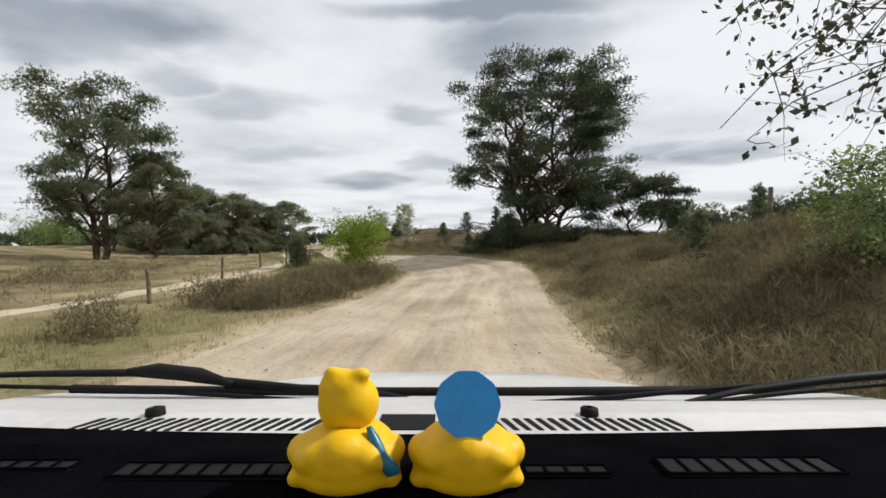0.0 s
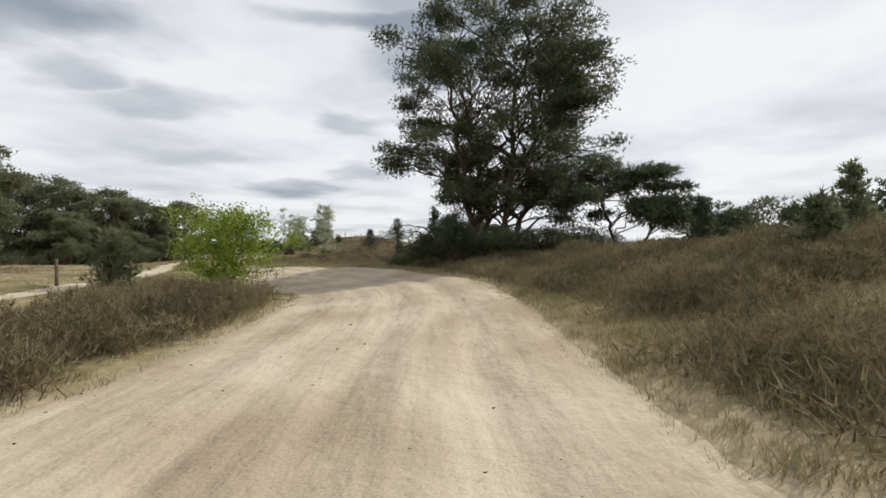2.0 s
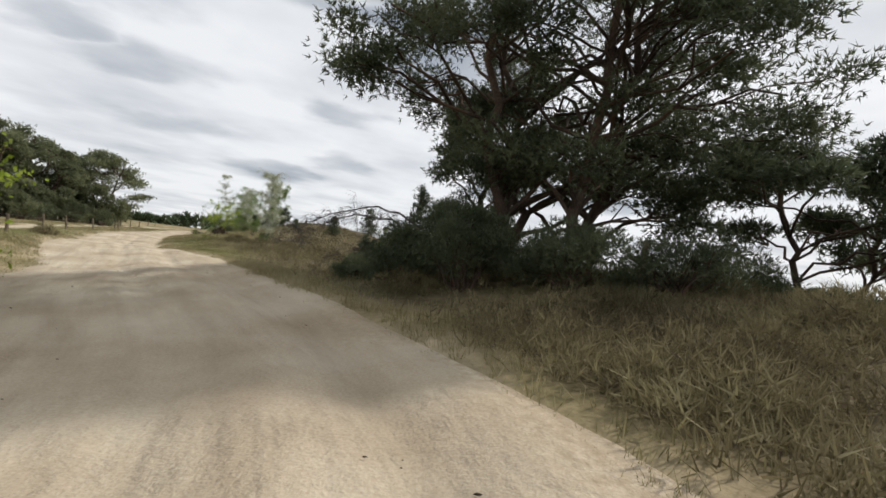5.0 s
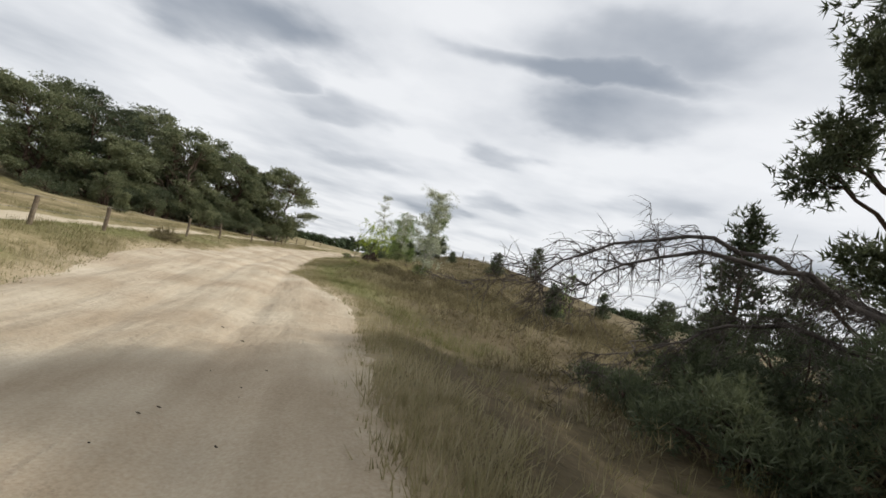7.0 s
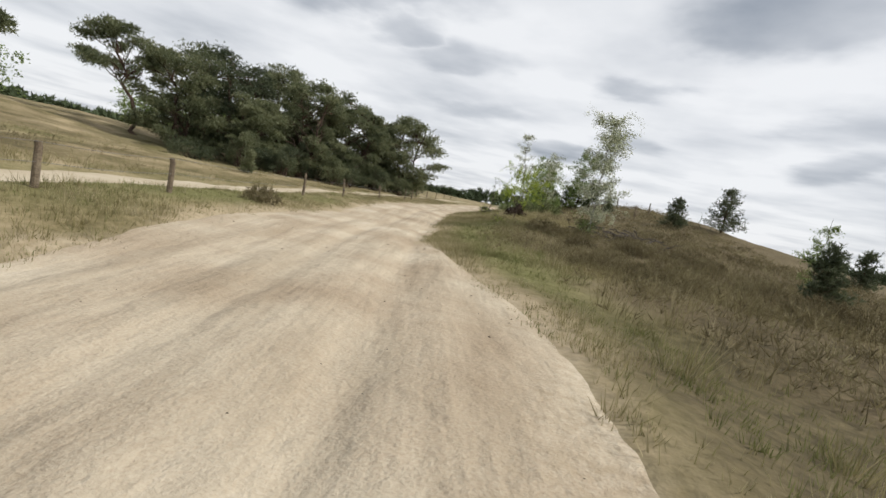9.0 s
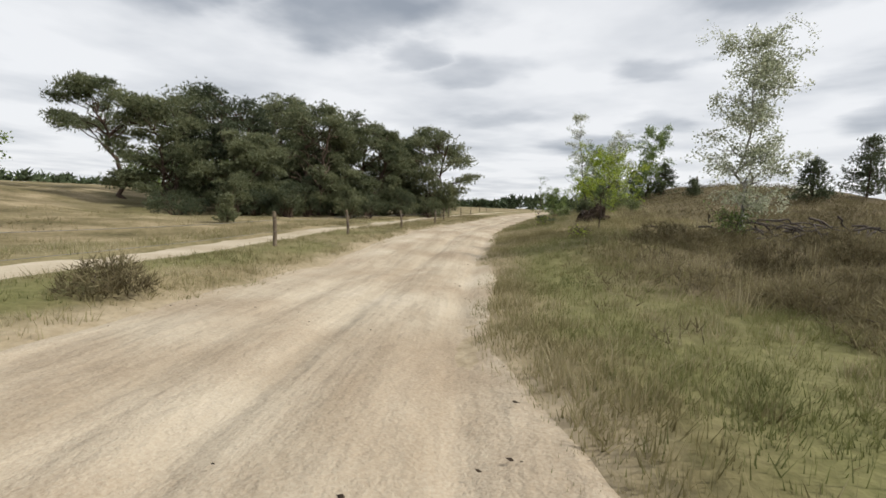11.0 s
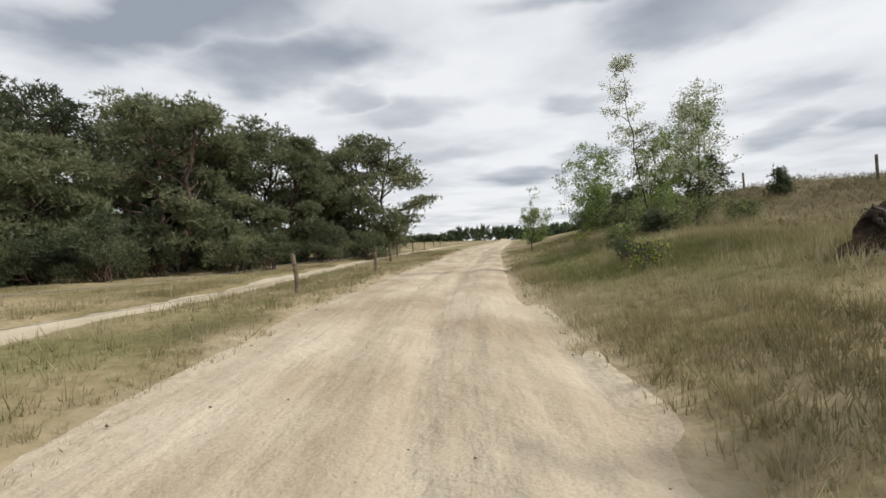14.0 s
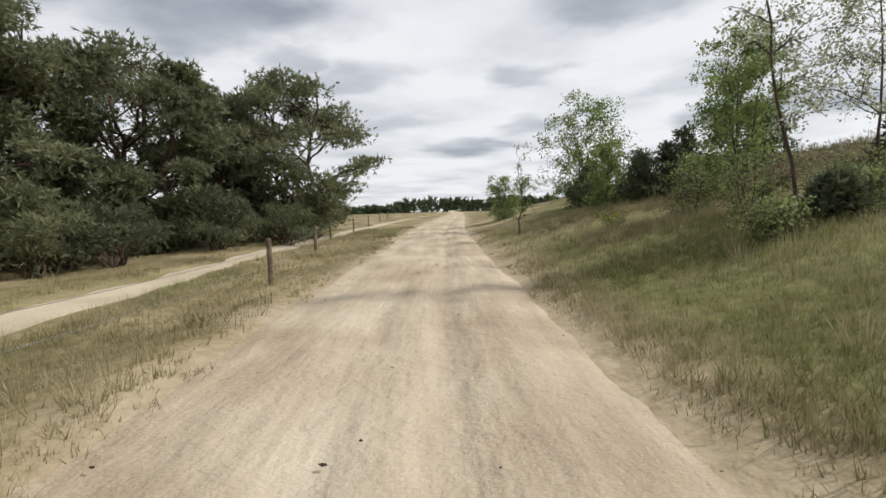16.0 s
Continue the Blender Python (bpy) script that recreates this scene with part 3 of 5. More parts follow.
def pine_meshes(seed, height, trunks, crown, per_cloud=240, tuft=0.26, lower=0.3, lean=(0, 0), clouds=26, puff=0.2, thin=0.125, clear=0.0, reach_out=(), peak=0.42, blades=5):
    """A Scots pine: crooked trunks, limbs that end in flat clouds of needles. crown: its radius."""
    g = np.random.default_rng(seed)
    wood, needles = Pile(), Pile()
    tops = []
    for k in range(trunks):
        a = 2 * np.pi * k / max(trunks, 1) + g.uniform(-0.4, 0.4)
        foot = np.array([math.cos(a), math.sin(a), 0]) * (0.25 * trunks if trunks > 1 else 0)
        top = foot + [math.cos(a) * crown * 0.35 * (trunks > 1) + lean[0], math.sin(a) * crown * 0.35 * (trunks > 1) + lean[1], height * g.uniform(0.85, 0.95)]
        line = bent_line(g, foot - [0, 0, 0.4], top, 0.0, 12, 0.018)
        rad = np.linspace(0.028 * height / (1 + 0.25 * trunks), 0.05, 12)
        wood.add(*tube(line, rad, 8))
        tops.append((line, rad))
    for c in range(clouds):
        line, rad = tops[c % trunks]
        # height of the cloud within the crown, widest at mid height
        h = lower + (0.98 - lower) * ((c // trunks + g.random()) / (clouds / trunks))
        prof = math.sqrt(max(0.05, 1 - ((h - lower - (1 - lower) * peak) / ((1 - lower) * 0.66)) ** 2))
        ang = g.uniform(0, 2 * np.pi)
        reach = crown * prof * g.uniform(0.55, 1.0)
        if h < clear and math.cos(ang) < -0.3:
            reach *= 0.45  # low limbs on the side of the track are short
        end = np.array([lean[0] * h + math.cos(ang) * reach, lean[1] * h + math.sin(ang) * reach, h * height])
        if c < len(reach_out):
            end = np.array(reach_out[c], float)
            h = end[2] / height
        start_h = max(lower * 0.75, h - g.uniform(0.02, 0.13))
        k0 = min(10, int(start_h * 11))
        start = line[k0]
        limb = bent_line(g, start, end, 0.08, 7, 0.028)
        wood.add(*tube(limb, np.linspace(rad[k0] * 0.5, 0.025, 7), 5))
        for q in range(3):
            tip = end + np.clip(g.normal(0, 1, 3), -1.3, 1.3) * [0.125 * crown, 0.125 * crown, 0.03 * height]
            twig = bent_line(g, limb[4 + q % 2], tip, 0.05, 5, 0.06)
            wood.add(*tube(twig, np.linspace(0.03, 0.012, 5), 4))
            size = crown * puff * g.uniform(0.75, 1.3)
            pts, out = shell_points(g, per_cloud // 3, g.uniform(0.38, 0.62))
            pts = pts * size * (1 + 0.35 * np.sin(3 * pts[:, :1] * 7 + q))
            needles.add(*needle_tufts(g, tip + pts, out, tuft, blades, thin))
    return wood, needles


def make_pine(name, place, seed, height, trunks, crown, label, dark=True, turn=0, category="pine tree", group="", **kw):
    wood, needles = pine_meshes(seed, height, trunks, crown, **kw)
    ob = thing(name, place, turn, 1.0, label, category, group)
    part_mesh("trunk", wood.mesh("trunk", M_BARK, True), ob)
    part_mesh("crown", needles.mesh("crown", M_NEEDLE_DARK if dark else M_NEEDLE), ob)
    return ob


def on_ground(x, y, sink=0.05):
    return (x, y, ground_z(x, y) - sink)


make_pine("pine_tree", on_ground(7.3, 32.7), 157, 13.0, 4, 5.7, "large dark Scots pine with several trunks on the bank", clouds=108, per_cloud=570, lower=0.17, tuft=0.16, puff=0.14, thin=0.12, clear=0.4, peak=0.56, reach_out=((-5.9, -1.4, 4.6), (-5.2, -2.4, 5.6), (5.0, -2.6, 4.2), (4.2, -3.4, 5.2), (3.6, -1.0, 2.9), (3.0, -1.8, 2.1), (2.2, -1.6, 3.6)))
make_pine("pine_tree", on_ground(-32.6, 42.1), 11, 16.3, 2, 5.9, "tall Scots pine with an open crown beyond the fence", dark=False, clouds=50, per_cloud=390, lower=0.24, puff=0.2, peak=0.5)
make_pine("pine_tree", on_ground(-27.7, 42.5), 12, 10.0, 1, 4.0, "smaller Scots pine with a spreading limb", dark=False, clouds=26, per_cloud=340, lower=0.2)
make_pine("pine_tree", on_ground(-48.5, 66.8), 14, 10.3, 1, 4.3, "leaning Scots pine with a bare crooked trunk", clouds=22, per_cloud=300, lower=0.58, lean=(-5.5, 0), dark=False)
CLUMP = [(-44, 67.5, 9.0, 4.0), (-42, 72, 10.4, 4.2), (-43, 79, 11.2, 4.4), (-38, 79, 10.5, 4.0), (-39, 86, 10.8, 4.0), (-35, 87, 9.3, 3.4), (-49.5, 74, 10.8, 4.2), (-46, 82, 12.4, 4.6),
         (-37, 69, 6.2, 3.0), (-35.2, 75, 9.0, 3.5), (-33.6, 81.5, 8.6, 3.3)]
for n, (x, y, h, c) in enumerate(CLUMP):
    make_pine("pine_tree", on_ground(x, y), 30 + n, h, 2, c, "dense dark pine in a wind-shaped clump", dark=n % 6 == 1, group="pine clump", clouds=40, per_cloud=195, lower=0.07, puff=0.225, tuft=0.26, thin=0.15)

make_pine("pine_tree", on_ground(-31.2, 90.0), 36, 9.6, 2, 4.7, "dense dark pine with low spreading limbs", group="pine clump", dark=False, clouds=60, per_cloud=200, lower=0.1, puff=0.2, tuft=0.26, thin=0.15, peak=0.34)


def fence_post(x, y, tall=1.13, tilt=0.0, turn=0.0):
    g = np.random.default_rng(int(abs(x * 37 + y * 11)))
    ob = thing("fence_post", on_ground(x, y, 0.2), turn, 1.0, "weathered round wooden fence post, slightly crooked", "post", "fence posts")
    v, f = tube([(0, 0, 0), (0.01, 0, 0.5), (0.005 + tilt * 0.5, 0.01, 0.9), (tilt, 0.0, tall + 0.18), (tilt, 0, tall + 0.2), (tilt, 0, tall + 0.2)], [0.062, 0.061, 0.058, 0.056, 0.048, 0.001], 9)
    p = Pile()
    p.add(v, f)
    part_mesh("post", p.mesh("post", M_POST, False), ob)
    return ob


POSTS = [(-8.8, 13.2), (-10.2, 20.4), (-11.4, 27.6), (-12.2, 34.4), (-12.5, 41.5), (-13.0, 44.3), (-17.2, 54.0), (-18.9, 59.6), (-20.55, 66.6), (-21.9, 73.4), (-25.0, 81), (-27.9, 88), (-30.3, 96.5), (-33, 106), (-36, 117), (-39, 128)]
for x, y in POSTS:
    fence_post(x, y, 0.8 if 35 < y < 52 else 1.05, -0.11 if 58 < y < 67 else 0.03 * math.sin(x * 3))


def far_wood():
    """Wooded ridge along the horizon."""
    g = np.random.default_rng(5)
    pile = Pile()
    for k in range(420):
        a = radians(g.uniform(-75, 75))
        d = g.uniform(420, 620)
        x, y = -math.sin(a) * d, 40 + math.cos(a) * d
        h = 9 + 7 * float(bumps(np.array([math.degrees(a)]), np.array([3.0]), 9.0)[0]) + g.uniform(-2, 3)
        pts, out = shell_points(g, 26, 1.0)
        v = np.array([x, y, h * 0.5]) + pts * [g.uniform(8, 14), 6, h * 0.6]
        vv, ff = needle_tufts(g, v, out, 5.0, 5, 0.24)
        vv[:, 2] = np.maximum(vv[:, 2], 0)
        pile.add(vv, ff)
    ob = new("far_trees", pile.mesh("far_trees", M_FAR))
    tagged(ob, "distant low wooded skyline across the heath", "trees", kind="stuff")


far_wood()


# ---- low plants ----
def blades(g, x, y, z, radius, tall, count, width, lean=0.5):
    """Upright thin blades round each place."""
    n = len(x)
    a = g.uniform(0, 2 * np.pi, (n, count))
    r = np.sqrt(g.random((n, count))) * np.reshape(radius, (-1, 1))
    base = np.stack([x[:, None] + np.cos(a) * r, y[:, None] + np.sin(a) * r, z[:, None] + 0 * r], -1)
    h = np.reshape(tall, (-1, 1)) * g.uniform(0.5, 1.15, (n, count)) * (1 - 0.35 * (r / (np.reshape(radius, (-1, 1)) + 1e-6)) ** 2)
    out = np.stack([np.cos(a), np.sin(a)], -1) * g.normal(0.35, 0.4, (n, count, 1)) * lean
    tip = base + np.concatenate([out * h[..., None], h[..., None]], -1)
    b = g.uniform(0, np.pi, (n, count))
    side = np.stack([np.cos(b), np.sin(b), 0 * b], -1) * width * g.uniform(0.6, 1.3, (n, count, 1))
    base[..., 2] -= 0.03
    v = np.stack([base - side, base + side, tip], 2).reshape(-1, 3)
    return v, np.arange(len(v)).reshape(-1, 3)


def mounds(g, x, y, z, radius, tall, shoots=8, each=3):
    """Low domes of short woody shoots that point outward and up."""
    n = len(x)
    a = g.uniform(0, 2 * np.pi, (n, shoots))
    u = np.sqrt(g.random((n, shoots)))
    r = u * radius[:, None]
    h = tall[:, None] * (1 - 0.75 * u ** 2) * g.uniform(0.45, 1.0, (n, shoots))
    c = np.stack([x[:, None] + np.cos(a) * r, y[:, None] + np.sin(a) * r, z[:, None] + h - 0.06], -1).reshape(-1, 3)
    out = unit(np.stack([np.cos(a) * u, np.sin(a) * u, 0.9 + 0 * u], -1).reshape(-1, 3))
    return needle_tufts(g, c, out, 0.19, each, 0.05)


def scatter(g, count, y0, y1, l0, l1):
    """Places along the road between two distances from its centre line."""
    n = g.integers(0, len(ROAD), count * 3)
    n = n[(ROAD[n, 1] > y0) & (ROAD[n, 1] < y1)]
    while len(n) < count:
        n = np.r_[n, g.integers(np.searchsorted(ROAD[:, 1], y0), np.searchsorted(ROAD[:, 1], y1), count)]
    n = n[:count]
    lat = g.uniform(l0, l1, count)
    x = ROAD[n, 0] + lat * TANGENT[n, 1] + g.normal(0, 0.2, count)
    y = ROAD[n, 1] - lat * TANGENT[n, 0] + g.normal(0, 0.25, count)
    z, sy, lt, edge = ground_height(x, y, True)
    return x, y, z, sy, lt, edge


def low_cover():
    g = np.random.default_rng(21)
    brown, dry, green = Pile(), Pile(), Pile()
    for count, y0, y1, l0, l1 in ((15000, -3, 32, 2.8, 14), (5000, 6, 26, -8, -2.5), (5000, 30, 62, 3, 24), (2500, 58, 90, 6, 22), (2600, 0, 60, -26, -9)):
        x, y, z, sy, lat, edge = scatter(g, count, y0, y1, l0, l1)
        heather, _ = cover(x, y, sy, lat, edge)
        keep = (g.random(count) < heather ** 1.3) & (edge > 0.4)
        x, y, z = x[keep], y[keep], z[keep]
        tall = (0.34 + 0.2 * bumps(x, y, 3.0)) * g.uniform(0.7, 1.3, len(x)) * np.where((lat[keep] < 0) & (sy[keep] < 25) & (lat[keep] > -8), 1.7, 1.0)
        brown.add(*mounds(g, x, y, z, g.uniform(0.22, 0.46, len(x)), tall * 1.1))
        brown.add(*blades(g, x, y, z, g.uniform(0.18, 0.36, len(x)), tall * 0.9, 5, 0.008, 1.4))
    for count, y0, y1, l0, l1 in ((15000, -3, 36, 2.3, 7.5), (9000, -3, 45, -8, -2.5), (16000, 30, 90, 2.3, 10), (14000, 42, 100, -9, -2.3), (14000, 46, 76, 2.0, 7), (9000, 55, 100, 8, 22), (4000, 0, 80, -24, -8)):
        x, y, z, sy, lat, edge = scatter(g, count, y0, y1, l0, l1)
        heather, gr = cover(x, y, sy, lat, edge)
        worn = np.abs(lat + path_offset(sy)) < 1.0
        bare = (lat > half_width(sy, lat) + 0.9) & (sy > 26.5) & (sy < 37.5) & (g.random(count) < 0.8)
        keep = (g.random(count) > heather * 0.85) & (edge > 0.25) & ~worn & ~bare & (g.random(count) < 0.35 + 0.65 * smooth_step(-0.3, 0.5, bumps(x, y, 2.2)))
        isg = keep & (g.random(count) < gr * 0.9)
        isd = keep & ~isg
        for pile, m, hh in ((dry, isd, 0.17), (green, isg, 0.12)):
            tall = hh * g.uniform(0.5, 1.6, m.sum()) * np.where(np.abs(lat[m]) > 5, 1.25, 0.9)
            pile.add(*blades(g, x[m], y[m], z[m], g.uniform(0.06, 0.2, m.sum()), tall, 12, 0.006, 1.1))
    x, y, z, sy, lat, edge = scatter(g, 42000, -3, 86, -5, 5)
    m = (edge > 0.0) & (edge < 0.6) & (bumps(x, y, 1.6) > -0.15)
    pale = g.random(len(x)) < 0.8
    for pile, k in ((dry, m & pale), (green, m & ~pale)):
        pile.add(*blades(g, x[k], y[k], np.maximum(z[k], road_height(sy[k], lat[k])), g.uniform(0.05, 0.16, k.sum()), g.uniform(0.04, 0.11, k.sum()), 9, 0.005, 1.4))
    x, y, z, sy, lat, edge = scatter(g, 130, 36, 56, 4.5, 16)
    dry.add(*blades(g, x, y, z, g.uniform(0.12, 0.3, 130), g.uniform(0.4, 0.8, 130), 40, 0.006, 0.7))
    x, y, z, sy, lat, edge = scatter(g, 150, 60, 86, 3.5, 10)
    dry.add(*blades(g, x, y, z, g.uniform(0.1, 0.25, 150), g.uniform(0.3, 0.6, 150), 36, 0.006, 0.8))
    tagged(new("heather", brown.mesh("heather", M_HEATHER)), "low brown winter heather covering banks and verges", "heather", kind="stuff")
    tagged(new("dry_grass", dry.mesh("dry_grass", M_GRASS)), "pale dry grass tufts along the sand track", "grass", kind="stuff")
    tagged(new("green_grass", green.mesh("green_grass", M_GREENGRASS)), "short olive green grass and moss tufts", "grass", kind="stuff")


def heather_bush(x, y, wide, tall, seed, label="round brown heather bush beside the track"):
    g = np.random.default_rng(seed)
    ob = thing("heather_bush", on_ground(x, y, 0.02), 0, 1, label, "bush", "heather bushes")
    n = int(240 * wide)
    d, out = shell_points(g, n, 1.0)
    c = np.c_[d[:, 0] * wide * 0.5, d[:, 1] * wide * 0.5, np.abs(d[:, 2]) * tall * 0.85]
    p, wood = Pile(), Pile()
    for k in range(7):
        q = c[g.integers(0, n)]
        wood.add(*tube(bent_line(g, (g.normal(0, 0.04), g.normal(0, 0.04), -0.05), q, 0.06, 5, 0.05), np.linspace(0.012, 0.003, 5), 4))
    part_mesh("stem", wood.mesh("stem", M_TWIG, True), ob)
    p.add(*needle_tufts(g, c, unit(out * 0.7 + [0, 0, 1.0]), 0.17, 6, 0.045))
    part_mesh("crown", p.mesh("crown", M_HEATHER), ob)
    return ob


# ---- bushes and broadleaf trees ----
def broadleaf(name, x, y, seed, tall, wide, leaves, leaf_size, leaf_mat, bark, label, category="birch tree", group="", stems=1, spread_low=0.25, droop=0.1, lean=(0, 0), sink=0.05, limbs=18, twig_reach=0.18, loose=0.035, girth=1.0):
    """Stems, rising branches, fine twigs and many small leaves along them."""
    g = np.random.default_rng(seed)
    ob = thing(name, on_ground(x, y, sink), 0, 1, label, category, group)
    wood, fol = Pile(), Pile()
    tips = []
    for k in range(stems):
        a = g.uniform(0, 2 * np.pi)
        top = np.array([math.cos(a) * wide * 0.25 * (stems > 1) + lean[0], math.sin(a) * wide * 0.25 * (stems > 1) + lean[1], tall * g.uniform(0.85, 1.0)])
        stem = bent_line(g, (0.12 * math.cos(a) * (stems > 1), 0.12 * math.sin(a) * (stems > 1), -0.15), top, 0, 12, 0.012)
        rad = np.linspace(girth * 0.0075 * tall / stems ** 0.3 + 0.008, 0.005, 12)
        wood.add(*tube(stem, rad, 6))
        for b in range(int(limbs / stems ** 0.4)):
            h = spread_low + (0.97 - spread_low) * g.random()
            i = min(10, int(h * 11))
            ang = g.uniform(0, 2 * np.pi)
            reach = wide * 0.5 * (1.12 - 0.75 * abs(h - 0.45)) * g.uniform(0.5, 1.0)
            end = stem[i] + [math.cos(ang) * reach, math.sin(ang) * reach, reach * g.uniform(0.35, 1.0)]
            limb = bent_line(g, stem[i], end, 0.06, 6, 0.04)
            wood.add(*tube(limb, np.linspace(rad[i] * 0.5, 0.004, 6), 4))
            for q in range(5):
                s0 = limb[g.integers(2, 6)]
                e = s0 + np.clip(g.normal(0, 1, 3), -1.8, 1.8) * [twig_reach * wide, twig_reach * wide, 0.67 * twig_reach * wide] - [0, 0, droop * wide * g.random()]
                twig = bent_line(g, s0, e, 0.03, 4, 0.06)
                wood.add(*tube(twig, [0.006, 0.005, 0.004, 0.002], 3))
                tips.append(twig)
    tips = np.array(tips)
    pick, t = g.integers(0, len(tips), leaves), g.random((leaves, 1)) * 2.999
    i = t[:, 0].astype(int)
    f = t - i[:, None]
    c = tips[pick, i] * (1 - f) + tips[pick, i + 1] * f + np.clip(g.normal(0, 1, (leaves, 3)), -1.9, 1.9) * (loose * wide + 0.01)
    fol.add(*leaf_cards(g, c, leaf_size))
    part_mesh("trunk", wood.mesh("trunk", bark, True), ob)
    part_mesh("crown", fol.mesh("crown", leaf_mat), ob)
    return ob


def young_pine(x, y, tall, wide, seed, label="young dark green pine standing in heather", dark=True, group="young pines", sink=0.04):
    """A low conical pine with whorls of upturned shoots down to the ground."""
    g = np.random.default_rng(seed)
    ob = thing("young_pine", on_ground(x, y, sink), g.uniform(0, 360), 1, label, "young pine", group)
    wood, needles = Pile(), Pile()
    stem = bent_line(g, (0, 0, -0.1), (0, 0, tall * 0.97), 0, 7, 0.012)
    wood.add(*tube(stem, np.linspace(0.018 * tall + 0.01, 0.008, 7), 6))
    whorls = int(9 + tall * 4)
    for w in range(whorls):
        h = 0.04 + 0.9 * ((w + g.random()) / whorls) ** 1.1
        for k in range(4):
            a = g.uniform(0, 2 * np.pi)
            r = wide * 0.5 * (1.02 - h) ** 0.7 * g.uniform(0.6, 1.1)
            s0 = np.array([0, 0, h * tall])
            e = s0 + [math.cos(a) * r, math.sin(a) * r, 0.35 * r * g.uniform(0.2, 1.4)]
            limb = bent_line(g, s0, e, -0.05, 5, 0.03)
            wood.add(*tube(limb, np.linspace(0.014, 0.005, 5), 4))
            m = int(13 * (0.5 + r))
            t = g.random(m) ** 0.6
            c = s0 + (e - s0) * t[:, None] + g.normal(0, 0.09 * wide ** 0.5, (m, 3)) * [1, 1, 0.7]
            needles.add(*needle_tufts(g, c, np.tile(unit(np.array([math.cos(a), math.sin(a), 0.9])), (m, 1)), 0.165, 5))
    c = np.array([[0, 0, tall]]) * g.uniform(0.84, 0.99, (22, 1)) + g.normal(0, 0.03, (22, 3))
    needles.add(*needle_tufts(g, c, np.tile([0, 0, 1.4], (22, 1)), 0.14, 4))
    part_mesh("trunk", wood.mesh("trunk", M_BARK, True), ob)
    part_mesh("crown", needles.mesh("crown", M_NEEDLE_DARK if dark else M_NEEDLE), ob)
    return ob


def thicket(x, y, tall, wide, seed, label, dark=True, group="pine undergrowth", tufts=1500, size=0.2, mat=None, thin=0.14):
    """Dense low bush of several stems, foliage down to the ground."""
    g = np.random.default_rng(seed)
    ob = thing("pine_bush", on_ground(x, y, 0.05), 0, 1, label, "bush", group)
    wood, needles = Pile(), Pile()
    per = max(1, tufts // 18)
    for k in range(18):
        a, r = g.uniform(0, 2 * np.pi), wide * 0.5 * math.sqrt(g.random())
        e = np.array([math.cos(a) * r, math.sin(a) * r, tall * g.uniform(0.25, 0.92) * (1 - 0.35 * (2 * r / wide) ** 2)])
        wood.add(*tube(bent_line(g, (g.normal(0, 0.15), g.normal(0, 0.15), -0.1), e, 0.06, 6, 0.05), np.linspace(0.035, 0.01, 6), 5))
        pts, out = shell_points(g, per, g.uniform(0.6, 0.9))
        needles.add(*needle_tufts(g, e + pts * wide * g.uniform(0.16, 0.26), unit(out + [0, 0, 0.4]), size, 5, thin))
    part_mesh("trunk", wood.mesh("trunk", M_BARK, True), ob)
    part_mesh("crown", needles.mesh("crown", mat or (M_NEEDLE_DARK if dark else M_NEEDLE)), ob)
    return ob


low_cover()
for n in range(26):
    k = int(np.searchsorted(ROAD[:, 1], 43 + 13 * rng.random()))
    lat = 6.5 + 10 * rng.random()
    heather_bush(ROAD[k, 0] + lat * TANGENT[k, 1], ROAD[k, 1] - lat * TANGENT[k, 0], 1.3 + 1.2 * ((n * 0.27) % 1), 0.4 + 0.4 * ((n * 0.71) % 1), 300 + n, "low dark heather mound on the grassy bank")

heather_bush(-6.5, 8.2, 1.5, 0.95, 1)
for n in range(18):
    k = int(np.searchsorted(ROAD[:, 1], 5 + 24 * rng.random()))
    lat = 4.6 + 9 * rng.random()
    heather_bush(ROAD[k, 0] + lat * TANGENT[k, 1], ROAD[k, 1] - lat * TANGENT[k, 0], 1.2 + 1.1 * rng.random(), 0.45 + 0.4 * rng.random(), 340 + n, "bushy brown heather mound on the roadside bank")
for n, (x, y, w, h) in enumerate([(-5.0, 12.0, 1.8, 0.8), (-4.6, 12.6, 1.7, 0.95), (-4.2, 14.4, 1.9, 1.0), (-4.0, 16.2, 1.9, 1.1), (-3.4, 18.2, 1.9, 1.1), (-6.2, 13.0, 1.8, 0.8), (-5.6, 16.5, 2.0, 0.9), (-3.2, 20.4, 1.7, 0.9),
                                   (-6.6, 58.6, 1.9, 0.75), (-13.4, 47.6, 1.2, 0.6), (4.6, 12.0, 1.6, 0.7), (5.6, 15.5, 1.8, 0.8), (6.4, 20.0, 2.0, 0.8), (5.0, 24.0, 1.8, 0.7), (7.4, 10.0, 1.8, 0.8), (8.4, 16.5, 2.2, 0.9), (4.4, 8.2, 1.3, 0.5), (6.0, 6.8, 1.6, 0.6)]):
    heather_bush(x, y, w, h, 40 + n)

